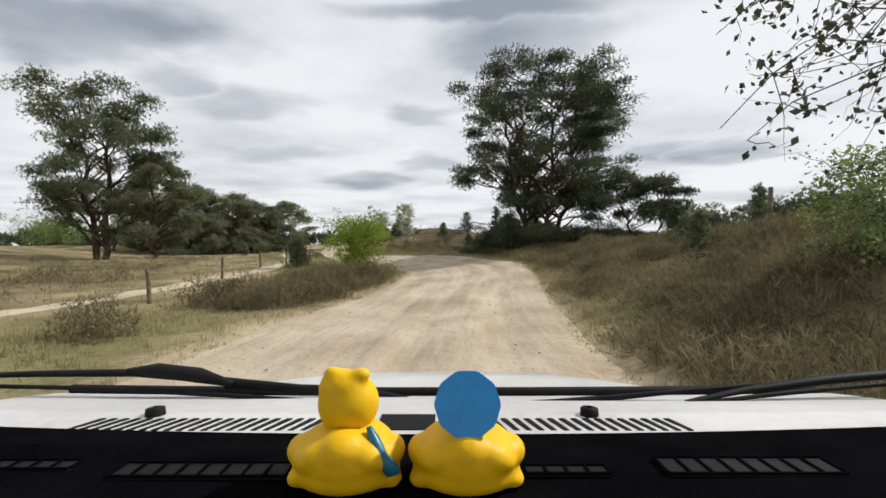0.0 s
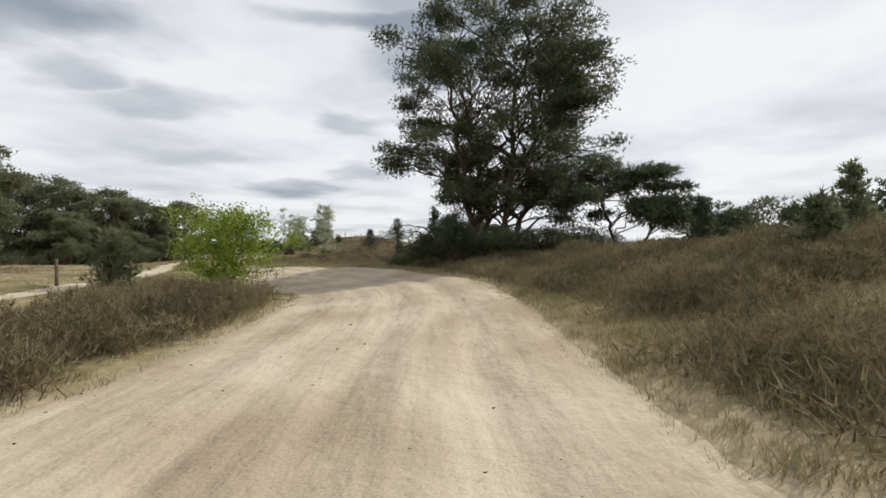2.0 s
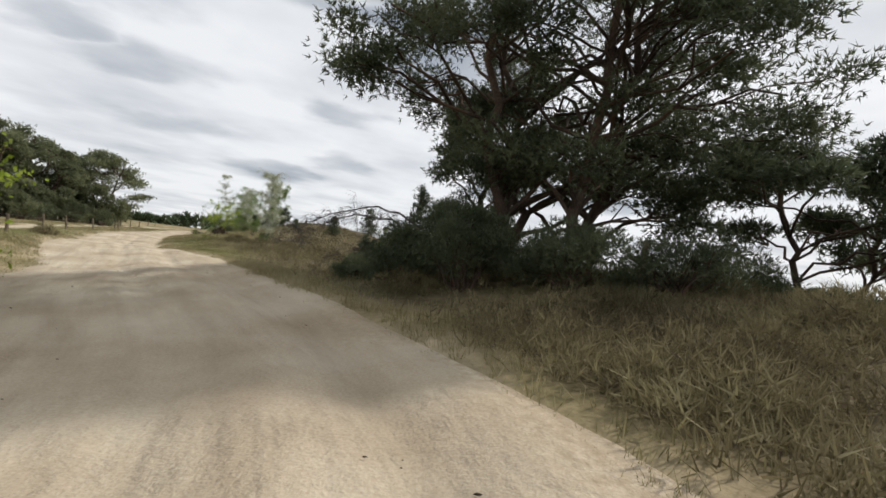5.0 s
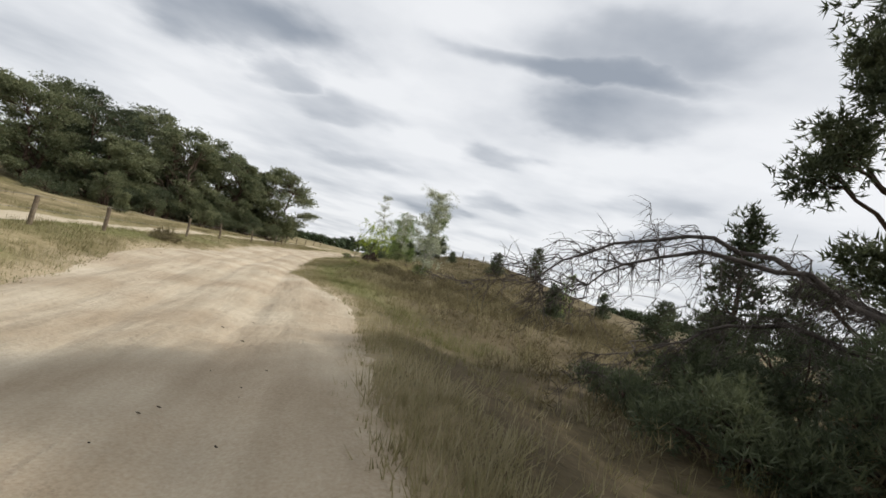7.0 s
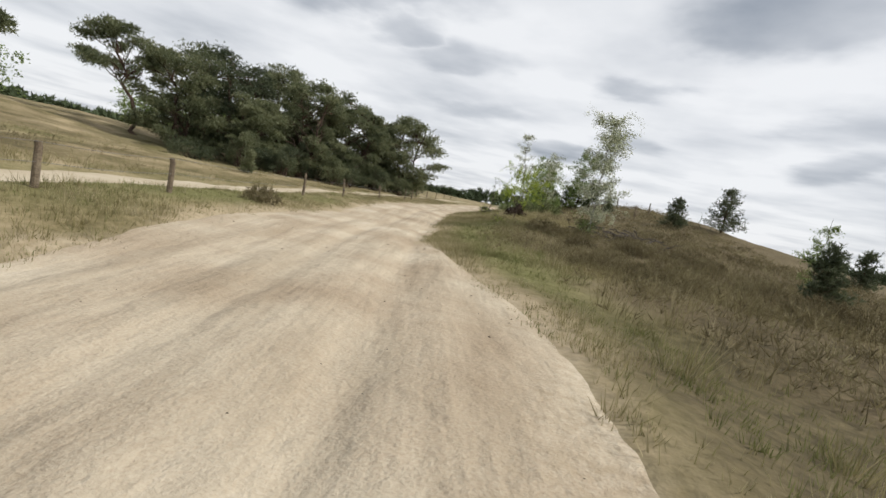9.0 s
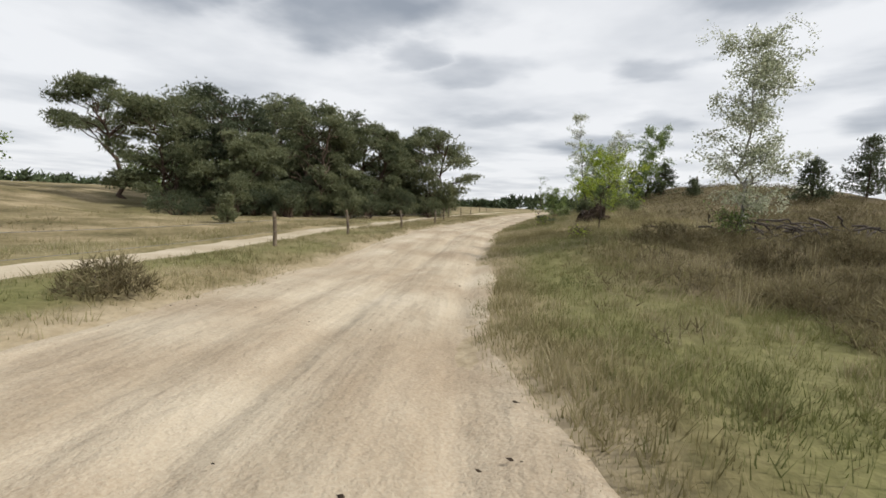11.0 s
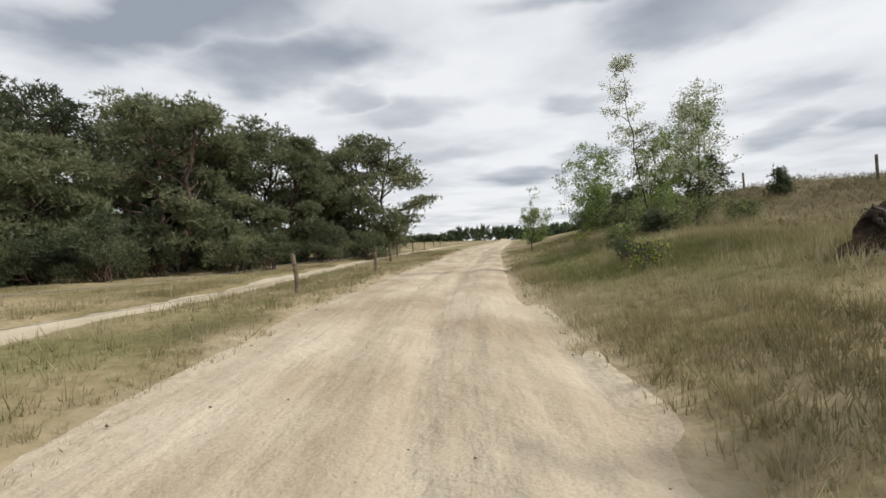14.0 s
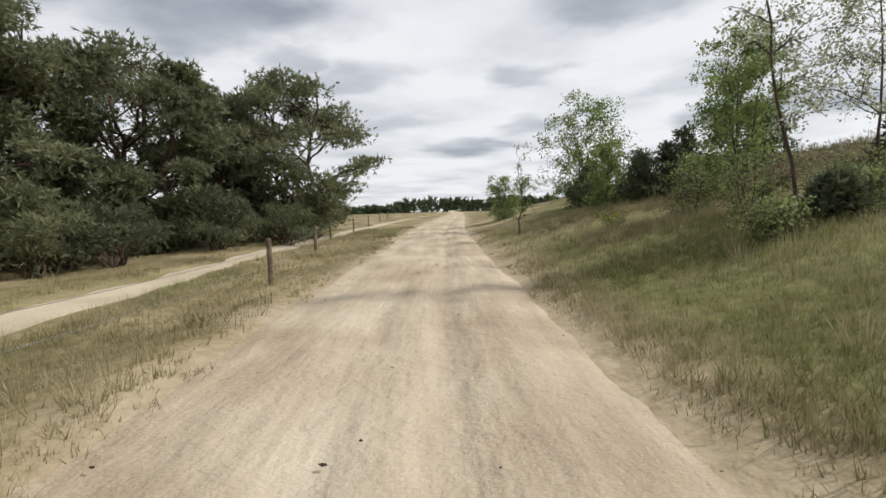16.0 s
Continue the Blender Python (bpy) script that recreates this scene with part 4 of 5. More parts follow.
# the green bush and saplings before the bend
broadleaf("birch_bush", -5.6, 28.6, 51, 3.0, 3.6, 11440, 0.115, M_OAKLEAF, M_TWIG, "fresh light green leafy bush beside the bend", "bush", stems=5, spread_low=0.1)
young_pine(-8.4, 25.5, 2.1, 1.7, 52, "young yellow-green pine beside the leafy bush", False)
broadleaf("oak_tree", -8.8, 61.2, 53, 2.6, 2.6, 4500, 0.062, M_OAKLEAF, M_TWIG, "small young oak with fresh yellow-green leaves", "oak tree", spread_low=0.42, droop=0.03, lean=(0.1, 0), limbs=24, twig_reach=0.14, loose=0.014)
broadleaf("birch_bush", -9.1, 59.3, 283, 0.36, 0.5, 260, 0.055, M_OAKLEAF, M_TWIG, "small yellow-green shrub in dry grass", "bush", stems=4, spread_low=0.1)
broadleaf("birch_bush", -13.9, 79.4, 284, 0.4, 0.8, 420, 0.06, M_OAKLEAF, M_TWIG, "small yellow-green shrub in dry grass", "bush", stems=4, spread_low=0.1)
broadleaf("birch_tree", -4.75, 59.6, 54, 6.2, 2.25, 14000, 0.07, M_GREYLEAF, M_BIRCHBARK, "slender pale birch with small glinting leaves", group="birches", spread_low=0.2, limbs=46)
broadleaf("birch_bush", -5.0, 59.5, 285, 0.9, 1.1, 1000, 0.075, M_LEAF, M_TWIG, "low green shrub at the foot of a birch", "bush", stems=4, spread_low=0.05)
broadleaf("birch_tree", 5.0, 61.3, 68, 3.4, 1.5, 2200, 0.075, M_LEAF, M_TWIG, "slight light green birch sapling in heather", group="birches", spread_low=0.12)
broadleaf("birch_bush", -8.4, 86.0, 55, 5.6, 2.9, 12000, 0.11, M_LEAF, M_TWIG, "conical green young birch on the bank", "bush", stems=3, spread_low=0.05)
broadleaf("birch_bush", -10.4, 82.5, 56, 1.8, 1.7, 3400, 0.1, M_LEAF, M_TWIG, "low green bushy birch", "bush", stems=5, spread_low=0.06)
broadleaf("birch_tree", -11.3, 74.5, 57, 7.2, 1.9, 3000, 0.075, M_GREYLEAF, M_TWIG, "tall thin birch with few leaves", group="birches", spread_low=0.3, limbs=32, lean=(-0.9, -0.1), twig_reach=0.14, girth=0.55)
broadleaf("birch_tree", -9.6, 75.2, 58, 5.2, 2.4, 4200, 0.075, M_GREYLEAF, M_TWIG, "tall thin birch with few leaves", group="birches", spread_low=0.3, limbs=32, twig_reach=0.15, girth=0.6)
broadleaf("birch_bush", -13.0, 86.5, 59, 3.0, 2.4, 5000, 0.125, M_LEAF, M_TWIG, "green bushy birch on the grassy bank", "bush", stems=4, spread_low=0.05)
broadleaf("birch_bush", -13.4, 94.5, 60, 6.6, 4.6, 12000, 0.14, M_LEAF, M_TWIG, "broad green birch bush on the bank", "bush", stems=5, spread_low=0.05)
broadleaf("birch_tree", -17.0, 84.5, 61, 4.2, 1.4, 1100, 0.075, M_LEAF, M_TWIG, "slight birch sapling beside the track", group="birches", spread_low=0.15)
broadleaf("birch_bush", -19.0, 100.0, 62, 3.2, 2.6, 5720, 0.115, M_LEAF, M_TWIG, "low green bush beside the track", "bush", stems=4, spread_low=0.05)
broadleaf("birch_bush", -10.7, 78.6, 63, 4.3, 2.0, 7500, 0.09, M_LEAF, M_TWIG, "bushy green young birch beside taller ones", "bush", stems=3, spread_low=0.05)
for n, (x, y, h, w) in enumerate([(-11.2, 73.4, 0.8, 0.9), (-9.5, 88, 2.8, 2.2), (-11.2, 89, 2.4, 2.0), (-7.0, 86, 2.6, 2.0), (-5.0, 82, 1.3, 1.0), (-12.05, 85.1, 2.1, 1.6), (-10.9, 85.4, 2.3, 1.7), (-13.6, 90.4, 2.6, 2.2), (0.1, 73.9, 2.4, 1.7), (8.5, 66, 2.2, 1.4), (9, 56, 2.8, 1.9), (3.2, 55.0, 2.0, 1.3), (12, 50, 2.6, 1.7), (14, 62, 3.0, 2.0), (7.5, 47, 2.4, 1.4), (10.5, 44, 3.2, 2.2), (5, 41.4, 4.7, 1.7), (18, 55, 3, 2), (4.4, 80.9, 4.0, 2.8), (15, 70, 3, 2)]):
    young_pine(x, y, h, w * 1.22, 100 + n)

# undergrowth at the foot of the big pine
for n, (x, y, h, w) in enumerate([(3.6, 32.8, 2.4, 2.2), (4.6, 30.8, 2.4, 2.2), (6.4, 29.2, 1.6, 2.2), (5.2, 33.8, 3.0, 2.6), (8.4, 28.6, 1.4, 2.4), (10.6, 29.6, 1.3, 2.2), (6.8, 36.6, 3.0, 2.6), (9.0, 34.6, 1.7, 2.4), (12.8, 31.6, 1.6, 2.2), (9.6, 37.0, 1.7, 2.4), (12.0, 34.0, 1.2, 2.2), (3.9, 35.2, 1.7, 1.8), (3.1, 33.6, 1.2, 1.6), (2.5, 35.8, 0.8, 1.6), (3.4, 37.6, 1.3, 2.0), (5.2, 38.8, 1.9, 2.4), (4.4, 40.6, 1.1, 2.2), (2.2, 38.4, 0.6, 1.5)]):
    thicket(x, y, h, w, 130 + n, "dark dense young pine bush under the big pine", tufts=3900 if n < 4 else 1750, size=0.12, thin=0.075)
for n, (x, y, h, w) in enumerate([(16.0, 27.0, 2.4, 3.2), (14.6, 24.6, 1.6, 2.0), (19.0, 24.0, 2.2, 3.0), (17.0, 19.5, 2.2, 2.8), (13.4, 14.5, 1.6, 2.0), (22, 30, 3, 3.4)]):
    thicket(x, y, h, w, 150 + n, "low dark juniper-like bush on the heather bank", tufts=1700, size=0.17)
make_pine("pine_tree", on_ground(13.2, 29.2), 61, 4.2, 2, 3.3, "low spreading dark pine beside the big one", clouds=28, per_cloud=390, lower=0.34, tuft=0.17, puff=0.19, thin=0.12)
for n, (x, y, h, w) in enumerate([(-11.6, 75.6, 1.1, 1.5), (-9.9, 74.9, 1.1, 1.5), (-12.5, 73.0, 0.6, 0.9), (-12.3, 77.4, 1.2, 1.4), (-10.6, 73.6, 0.7, 1.2), (-8.4, 74.2, 0.7, 1.3)]):
    broadleaf("birch_bush", x, y, 260 + n, h, w, 1700, 0.065, M_OLIVE, M_TWIG, "low olive green bush under thin birches", "bush", stems=5, spread_low=0.04, group="low birch bushes")
make_pine("pine_tree", on_ground(7.5, 40.1), 62, 8.2, 1, 2.1, "slim dark pine behind the big one", clouds=22, per_cloud=330, lower=0.12, tuft=0.18, puff=0.26, thin=0.12)
young_pine(13.6, 19.0, 2.4, 1.3, 160, dark=False)
young_pine(11.8, 22.5, 1.8, 1.2, 161)
young_pine(7.0, 12.1, 1.35, 0.9, 163, "pale green young pine rising from heather", False)
young_pine(8.6, 15.6, 1.2, 0.9, 164, "pale green young pine rising from heather", False)
broadleaf("birch_bush", -12.1, 66.3, 281, 0.5, 0.6, 300, 0.055, M_OAKLEAF, M_TWIG, "small yellow-green shrub in dry grass", "bush", stems=4, spread_low=0.1)
thicket(-12.3, 68.0, 0.5, 0.9, 282, "low dark pine bush on the grassy bank", tufts=700, size=0.1, thin=0.06)
young_pine(-26.5, 59.5, 1.5, 1.1, 162, "small yellowish young pine beyond the sand path", False)
# undergrowth along the front of the pine clump
for n in range(2, 20):
    f = n / 19
    x, y = np.interp(f, [0, 0.5, 0.8, 1], [-35.5, -31.6, -30.0, -28.4]), np.interp(f, [0, 0.5, 0.8, 1], [61.5, 75, 82.7, 89])
    tall = 1.2 + 2.6 * ((n * 0.618) % 1)
    thicket(x - 1.0 + 1.6 * math.sin(n * 2.3), y + 0.9 * math.sin(n * 5.1), tall, 2.0 + 1.6 * ((n * 0.382) % 1), 170 + n, "dense green undergrowth along the pine clump", dark=n % 2 == 0, tufts=1050, size=0.2, thin=0.1)
for n, (x, y, h) in enumerate([(-58, 84, 5), (-64, 90, 6), (-70, 80, 5), (-80, 96, 7), (-60, 55, 4), (-66, 62, 4.5), (-92, 100, 7)]):
    broadleaf("oak_tree", x, y, 210 + n, h, h * 1.1, 2400, 0.3, M_LEAF, M_TWIG, "green leafy tree far across the heath", "tree", stems=3, spread_low=0.1, group="far trees")

# leafy birch beside the start of the track, its thin branches hanging over
def overhanging_birch():
    g = np.random.default_rng(77)
    ob = thing("birch_tree", on_ground(6.2, 3.4), 0, 1, "birch with thin drooping twigs and small dark leaves", "birch tree", "birches")
    wood, fol = Pile(), Pile()
    stem = bent_line(g, (0, 0, -0.2), (-0.6, 0.2, 6.0), 0, 10, 0.012)
    wood.add(*tube(stem, np.linspace(0.09, 0.03, 10), 8))
    c = []
    for k in range(22):
        s0 = stem[g.integers(3, 8)]
        e = np.array([g.uniform(-4.3, -2.3), g.uniform(-0.9, 0.05), g.uniform(1.3, 2.9)])
        limb = bent_line(g, s0, e, 0.10, 8, 0.025)
        wood.add(*tube(limb, np.linspace(0.014, 0.003, 8), 4))
        for q in range(7):
            p = limb[g.integers(3, 8)]
            t = bent_line(g, p, p + g.normal(0, 0.3, 3) - [0.15, 0, 0.12], -0.05, 5, 0.04)
            wood.add(*tube(t, [0.004, 0.004, 0.003, 0.002, 0.001], 3))
            c.append(t[g.integers(1, 5, 9)] + g.normal(0, 0.05, (9, 3)))
    fol.add(*leaf_cards(g, np.concatenate(c), 0.066))
    part_mesh("trunk", wood.mesh("trunk", M_TWIG, True), ob)
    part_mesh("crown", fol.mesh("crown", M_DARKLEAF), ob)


overhanging_birch()
broadleaf("birch_bush", 6.6, 6.2, 78, 1.5, 2.2, 5720, 0.069, M_LEAF, M_TWIG, "leafy birch bush on the bank", "bush", stems=4, spread_low=0.05)


# ---- dead wood ----
def dead_limb():
    """A broken grey limb that arches over the verge, with a fan of bare twigs."""
    g = np.random.default_rng(9)
    ob = thing("dead_branch", (5.45, 36.5, ground_z(5.45, 36.5)), 0, 1, "arching bare dead pine branch with hanging twigs", "branch")
    mains = [[(0, 0, 0.2), (-0.6, 0.6, 1.6), (-1.8, 1.5, 2.3), (-2.8, 1.8, 2.45), (-3.9, 1.0, 2.1), (-4.8, 0.3, 1.55), (-5.5, 0.0, 1.0)],
             [(0, 0, 0.2), (-1.0, -0.1, 1.5), (-2.2, 0.1, 1.9), (-3.4, 0.0, 1.95), (-4.3, -0.2, 1.55), (-4.9, -0.4, 1.1)],
             [(0, 0, 0.2), (-0.8, 0.6, 1.2), (-1.9, 0.9, 1.4), (-2.9, 0.8, 1.0), (-3.8, 0.6, 0.5)],
             [(0, 0, 0.2), (0.4, -0.6, 0.9), (0.2, -1.4, 0.9), (-0.1, -2.2, 0.5)]]
    fine = Pile()
    for m in mains:
        m = np.array(m)
        i = np.linspace(0, len(m) - 1, 16)
        line = np.stack([np.interp(i, np.arange(len(m)), m[:, k]) for k in range(3)], 1) + g.normal(0, 0.03, (16, 3))
        p = Pile()
        p.add(*tube(line, np.linspace(0.06, 0.004, 16), 6))
        limb = part_mesh("limb", p.mesh("limb", M_DEAD, True), ob)
        for k in range(42):
            p = Pile()
            s0 = line[g.integers(3, 16)]
            e = s0 + np.array([g.uniform(-0.9, 0.2), g.normal(0, 0.4), g.normal(-0.3, 0.28)])
            b = bent_line(g, s0, e, 0.12, 6, 0.05)
            p.add(*tube(b, np.linspace(0.009, 0.0025, 6), 4))
            for q in range(14):
                s1 = b[g.integers(1, 6)]
                t = bent_line(g, s1, s1 + np.array([g.uniform(-0.4, 0.15), g.normal(0, 0.2), g.normal(-0.16, 0.18)]), 0.08, 4, 0.06)
                fine.add(*tube(t, [0.0045, 0.004, 0.003, 0.0015], 3))
            part_mesh("twig", p.mesh("twig", M_DEAD, True), limb)
    tagged(part_mesh("brushwood", fine.mesh("brushwood", M_DEAD, True), ob), kind="stuff")


def sticks(name, x, y, count, wide, tall, seed, label):
    g = np.random.default_rng(seed)
    ob = thing(name, on_ground(x, y, 0.02), 0, 1, label, "brushwood")
    for k in range(count):
        p = Pile()
        a = g.uniform(0, np.pi)
        ln = g.uniform(0.5, 1.6)
        c = np.array([g.normal(0, wide * 0.3), g.normal(0, wide * 0.15), g.uniform(0.02, tall)])
        d = np.array([math.cos(a), math.sin(a) * 0.5, g.normal(0, 0.25)]) * ln * 0.5
        p.add(*tube(bent_line(g, c - d, c + d, 0.05, 6, 0.04), np.linspace(0.03, 0.008, 6), 5))
        part_mesh("stick", p.mesh("stick", M_DEAD, True), ob)


def root_plate():
    """The upturned root plate of a fallen tree, dark soil and torn roots."""
    g = np.random.default_rng(4)
    ob = thing("root_plate", on_ground(-9.45, 64.0, 0.45), 20, 1.05, "upturned dark root plate with torn roots and soil", "tree stump")
    bm = bmesh.new()
    bmesh.ops.create_icosphere(bm, subdivisions=4, radius=1)
    for v in bm.verts:
        n = noise.fractal(v.co * 2.2, 1.0, 2.0, 4)
        v.co = v.co * (1 + 0.38 * n)
        v.co = Vector((v.co.x * (0.62 - 0.2 * max(0, v.co.z)) + 0.22 * max(0, v.co.z), v.co.y * 0.35, v.co.z * 0.66 + 0.42))
    part("soil", bm, M_SOIL, ob)
    roots = Pile()
    for k in range(16):
        a = g.uniform(0, 2 * np.pi)
        s0 = np.array([math.cos(a) * 0.4, -0.1, 0.42 + math.sin(a) * 0.3])
        roots.add(*tube(bent_line(g, s0, s0 + [math.cos(a) * g.uniform(0.2, 0.5), g.normal(-0.1, 0.2), math.sin(a) * g.uniform(0.1, 0.4)], 0.05, 6, 0.08), np.linspace(0.04, 0.006, 6), 5))
    part_mesh("root", roots.mesh("root", M_DEAD, True), ob)


M_SOIL = surface("dark_soil", [(0.1, (0.02, 0.016, 0.012)), (0.6, (0.07, 0.052, 0.038)), (1.0, (0.14, 0.10, 0.07))], 3, 22, 1.0, 1.0, spec=0.05, bump_dist=0.05)
dead_limb()
sticks("brush_pile", -3.6, 60.0, 60, 4.2, 0.6, 5, "low heap of dead grey sticks on heather")
sticks("fallen_branch", 6.4, 10.6, 5, 0.9, 0.3, 6, "dry broken twigs lying in the heather")
sticks("fallen_branch", -8.4, 75.6, 6, 1.6, 0.5, 8, "dark fallen branch lying on the grassy bank")
root_plate()


# ---- stakes on the heather bank, wire of the fence ----
for x, y, h in ((8.7, 11.8, 1.3), (7.7, 28.7, 1.1), (16.4, 26.3, 1.3)):
    fence_post(x, y, h, 0.04)
for x, y, h in ((-2.6, 75.9, 1.1), (-1.4, 82, 1.3), (-4.4, 90, 1.2)):
    fence_post(x, y, h, -0.05)


def fence_wires():
    for a, b in zip(POSTS[:-1], POSTS[1:]):
        if b[1] > 100:
            continue
        ob = new("fence_wire")
        za, zb = ground_z(*a), ground_z(*b)
        ob.location = (a[0], a[1], za)
        tagged(ob, "thin slack wire strung between fence posts", "wire", "fence wires")
        for h in (0.45, 0.8):
            p = Pile()
            line = np.array([(b[0] - a[0], b[1] - a[1], zb - za)]) * np.linspace(0, 1, 9)[:, None] + [0.05, 0, h]
            line[:, 2] -= 0.05 * np.sin(np.linspace(0, np.pi, 9))
            p.add(*tube(line, np.full(9, 0.004), 4))
            part_mesh("strand", p.mesh("strand", M_WIRE), ob)


fence_wires()


# ---- loose litter on the track ----
def litter():
    g = np.random.default_rng(31)
    x, y, z, sy, lat, edge = scatter(g, 2400, -2, 80, -3.4, 3.4)
    keep = edge < 0.1
    near_edge = g.random(2400) < 0.25 + 0.75 * (np.abs(lat) > 1.8)
    x, y, sy, lat = (v[keep & near_edge] for v in (x, y, sy, lat))
    z = road_height(sy, lat)
    p = Pile()
    ico = np.array([(1, 0, 0), (-1, 0, 0), (0, 1, 0), (0, -1, 0), (0, 0, 1), (0, 0, -1)], float)
    fac = np.array([(0, 2, 4), (2, 1, 4), (1, 3, 4), (3, 0, 4), (2, 0, 5), (1, 2, 5), (3, 1, 5), (0, 3, 5)])
    for k in range(len(x)):
        s = 0.004 + 0.013 * g.random() ** 2.5
        p.add((ico + g.normal(0, 0.2, (6, 3))) * s * [g.uniform(1, 2.2), 1, 0.6] + [x[k], y[k], z[k] + s * 0.3 + 0.01], fac)
    tagged(new("litter", p.mesh("litter", M_SOIL)), "dark crumbs of soil and bark on the sand", "litter", kind="stuff")


litter()


# ---- the car at the start of the track: bonnet, cowl, dashboard, wipers ----
# white paint turned grey: the bonnet's shade at the start is in the colour
M_WHITE = surface("shaded_white_paint", [(0.0, (0.42, 0.42, 0.41)), (0.5, (0.56, 0.56, 0.55)), (1.0, (0.66, 0.66, 0.65))], 1.5, 40, 0.05, 0.35, spec=0.5, depth=1.0)
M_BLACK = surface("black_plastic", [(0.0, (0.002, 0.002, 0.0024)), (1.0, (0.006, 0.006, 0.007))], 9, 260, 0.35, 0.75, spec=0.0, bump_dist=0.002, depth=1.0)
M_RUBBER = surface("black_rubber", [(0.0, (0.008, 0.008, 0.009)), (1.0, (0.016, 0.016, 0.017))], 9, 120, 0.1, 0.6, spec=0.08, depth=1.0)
M_YELLOW = surface("yellow_vinyl", [(0.0, (0.76, 0.44, 0.004)), (1.0, (0.86, 0.54, 0.01))], 9, 60, 0.05, 0.5, spec=0.25, depth=1.0)
M_BLUE = surface("blue_vinyl", [(0.0, (0.002, 0.27, 0.76)), (1.0, (0.006, 0.36, 0.88))], 9, 60, 0.05, 0.3, spec=0.5, depth=1.0)
M_TEAL = surface("teal_vinyl", [(0.0, (0.008, 0.11, 0.20)), (1.0, (0.02, 0.18, 0.30))], 9, 60, 0.05, 0.35, spec=0.5, depth=1.0)

SEAT = eye_pose(*PATH[0][1:])
SEAT = Matrix.Translation(SEAT.translation) @ SEAT.to_3x3().to_4x4() @ Matrix.Rotation(radians(-90), 4, "X")
BASE = Vector((0, 1.2, -1.45))
car = new("car")
car.matrix_basis = SEAT @ Matrix.Translation(BASE)
tagged(car, "white car front with black dashboard and wipers on the sand track", "car")


def shift(v):
    return np.asarray(v, float) - np.array(BASE)


def sheet(name, rows, mat, label="", thick=0.004, parent=None):
    """A panel from rows of points, given some thickness."""
    r = np.array(rows, float)
    n, m = r.shape[:2]
    top = shift(r.reshape(-1, 3))
    v = np.concatenate([top, top - [0, 0, thick]])
    f = grid_faces(n, m)
    g2 = f[:, ::-1] + n * m
    rim = []
    edge = [(0, j) for j in range(m)] + [(i, m - 1) for i in range(1, n)] + [(n - 1, j) for j in range(m - 2, -1, -1)] + [(i, 0) for i in range(n - 2, 0, -1)]
    e = [i * m + j for i, j in edge]
    for a, b in zip(e, e[1:] + e[:1]):
        rim.append((a, a + n * m, b + n * m, b))
    return part_mesh(name, mesh_from(name, v, np.concatenate([f, g2, np.array(rim)]), [mat], smooth=False), parent or car, label)


def rod(name, points, radii, mat, label="", sides=8, flat=1.0, parent=None):
    p = Pile()
    v, f = tube(points, radii, sides)
    mid = np.repeat(np.asarray(points, float), sides, 0)
    v = mid + (v - mid) * [1, 1, flat]
    p.add(shift(v), f)
    return part_mesh(name, p.mesh(name, mat, True), parent or car, label)


def box(name, a, b, mat, label="", skew=0.0, parent=None):
    """A bar between two corners, its far end moved sideways by skew."""
    (x0, y0, z0), (x1, y1, z1) = a, b
    v = [(x0, y0, z0), (x1, y0, z0), (x1 + skew, y1, z0), (x0 + skew, y1, z0), (x0, y0, z1), (x1, y0, z1), (x1 + skew, y1, z1), (x0 + skew, y1, z1)]
    f = [(3, 2, 1, 0), (4, 5, 6, 7), (0, 1, 5, 4), (1, 2, 6, 5), (2, 3, 7, 6), (3, 0, 4, 7)]
    return part_mesh(name, mesh_from(name, shift(v), f, [mat]), parent or car, label)


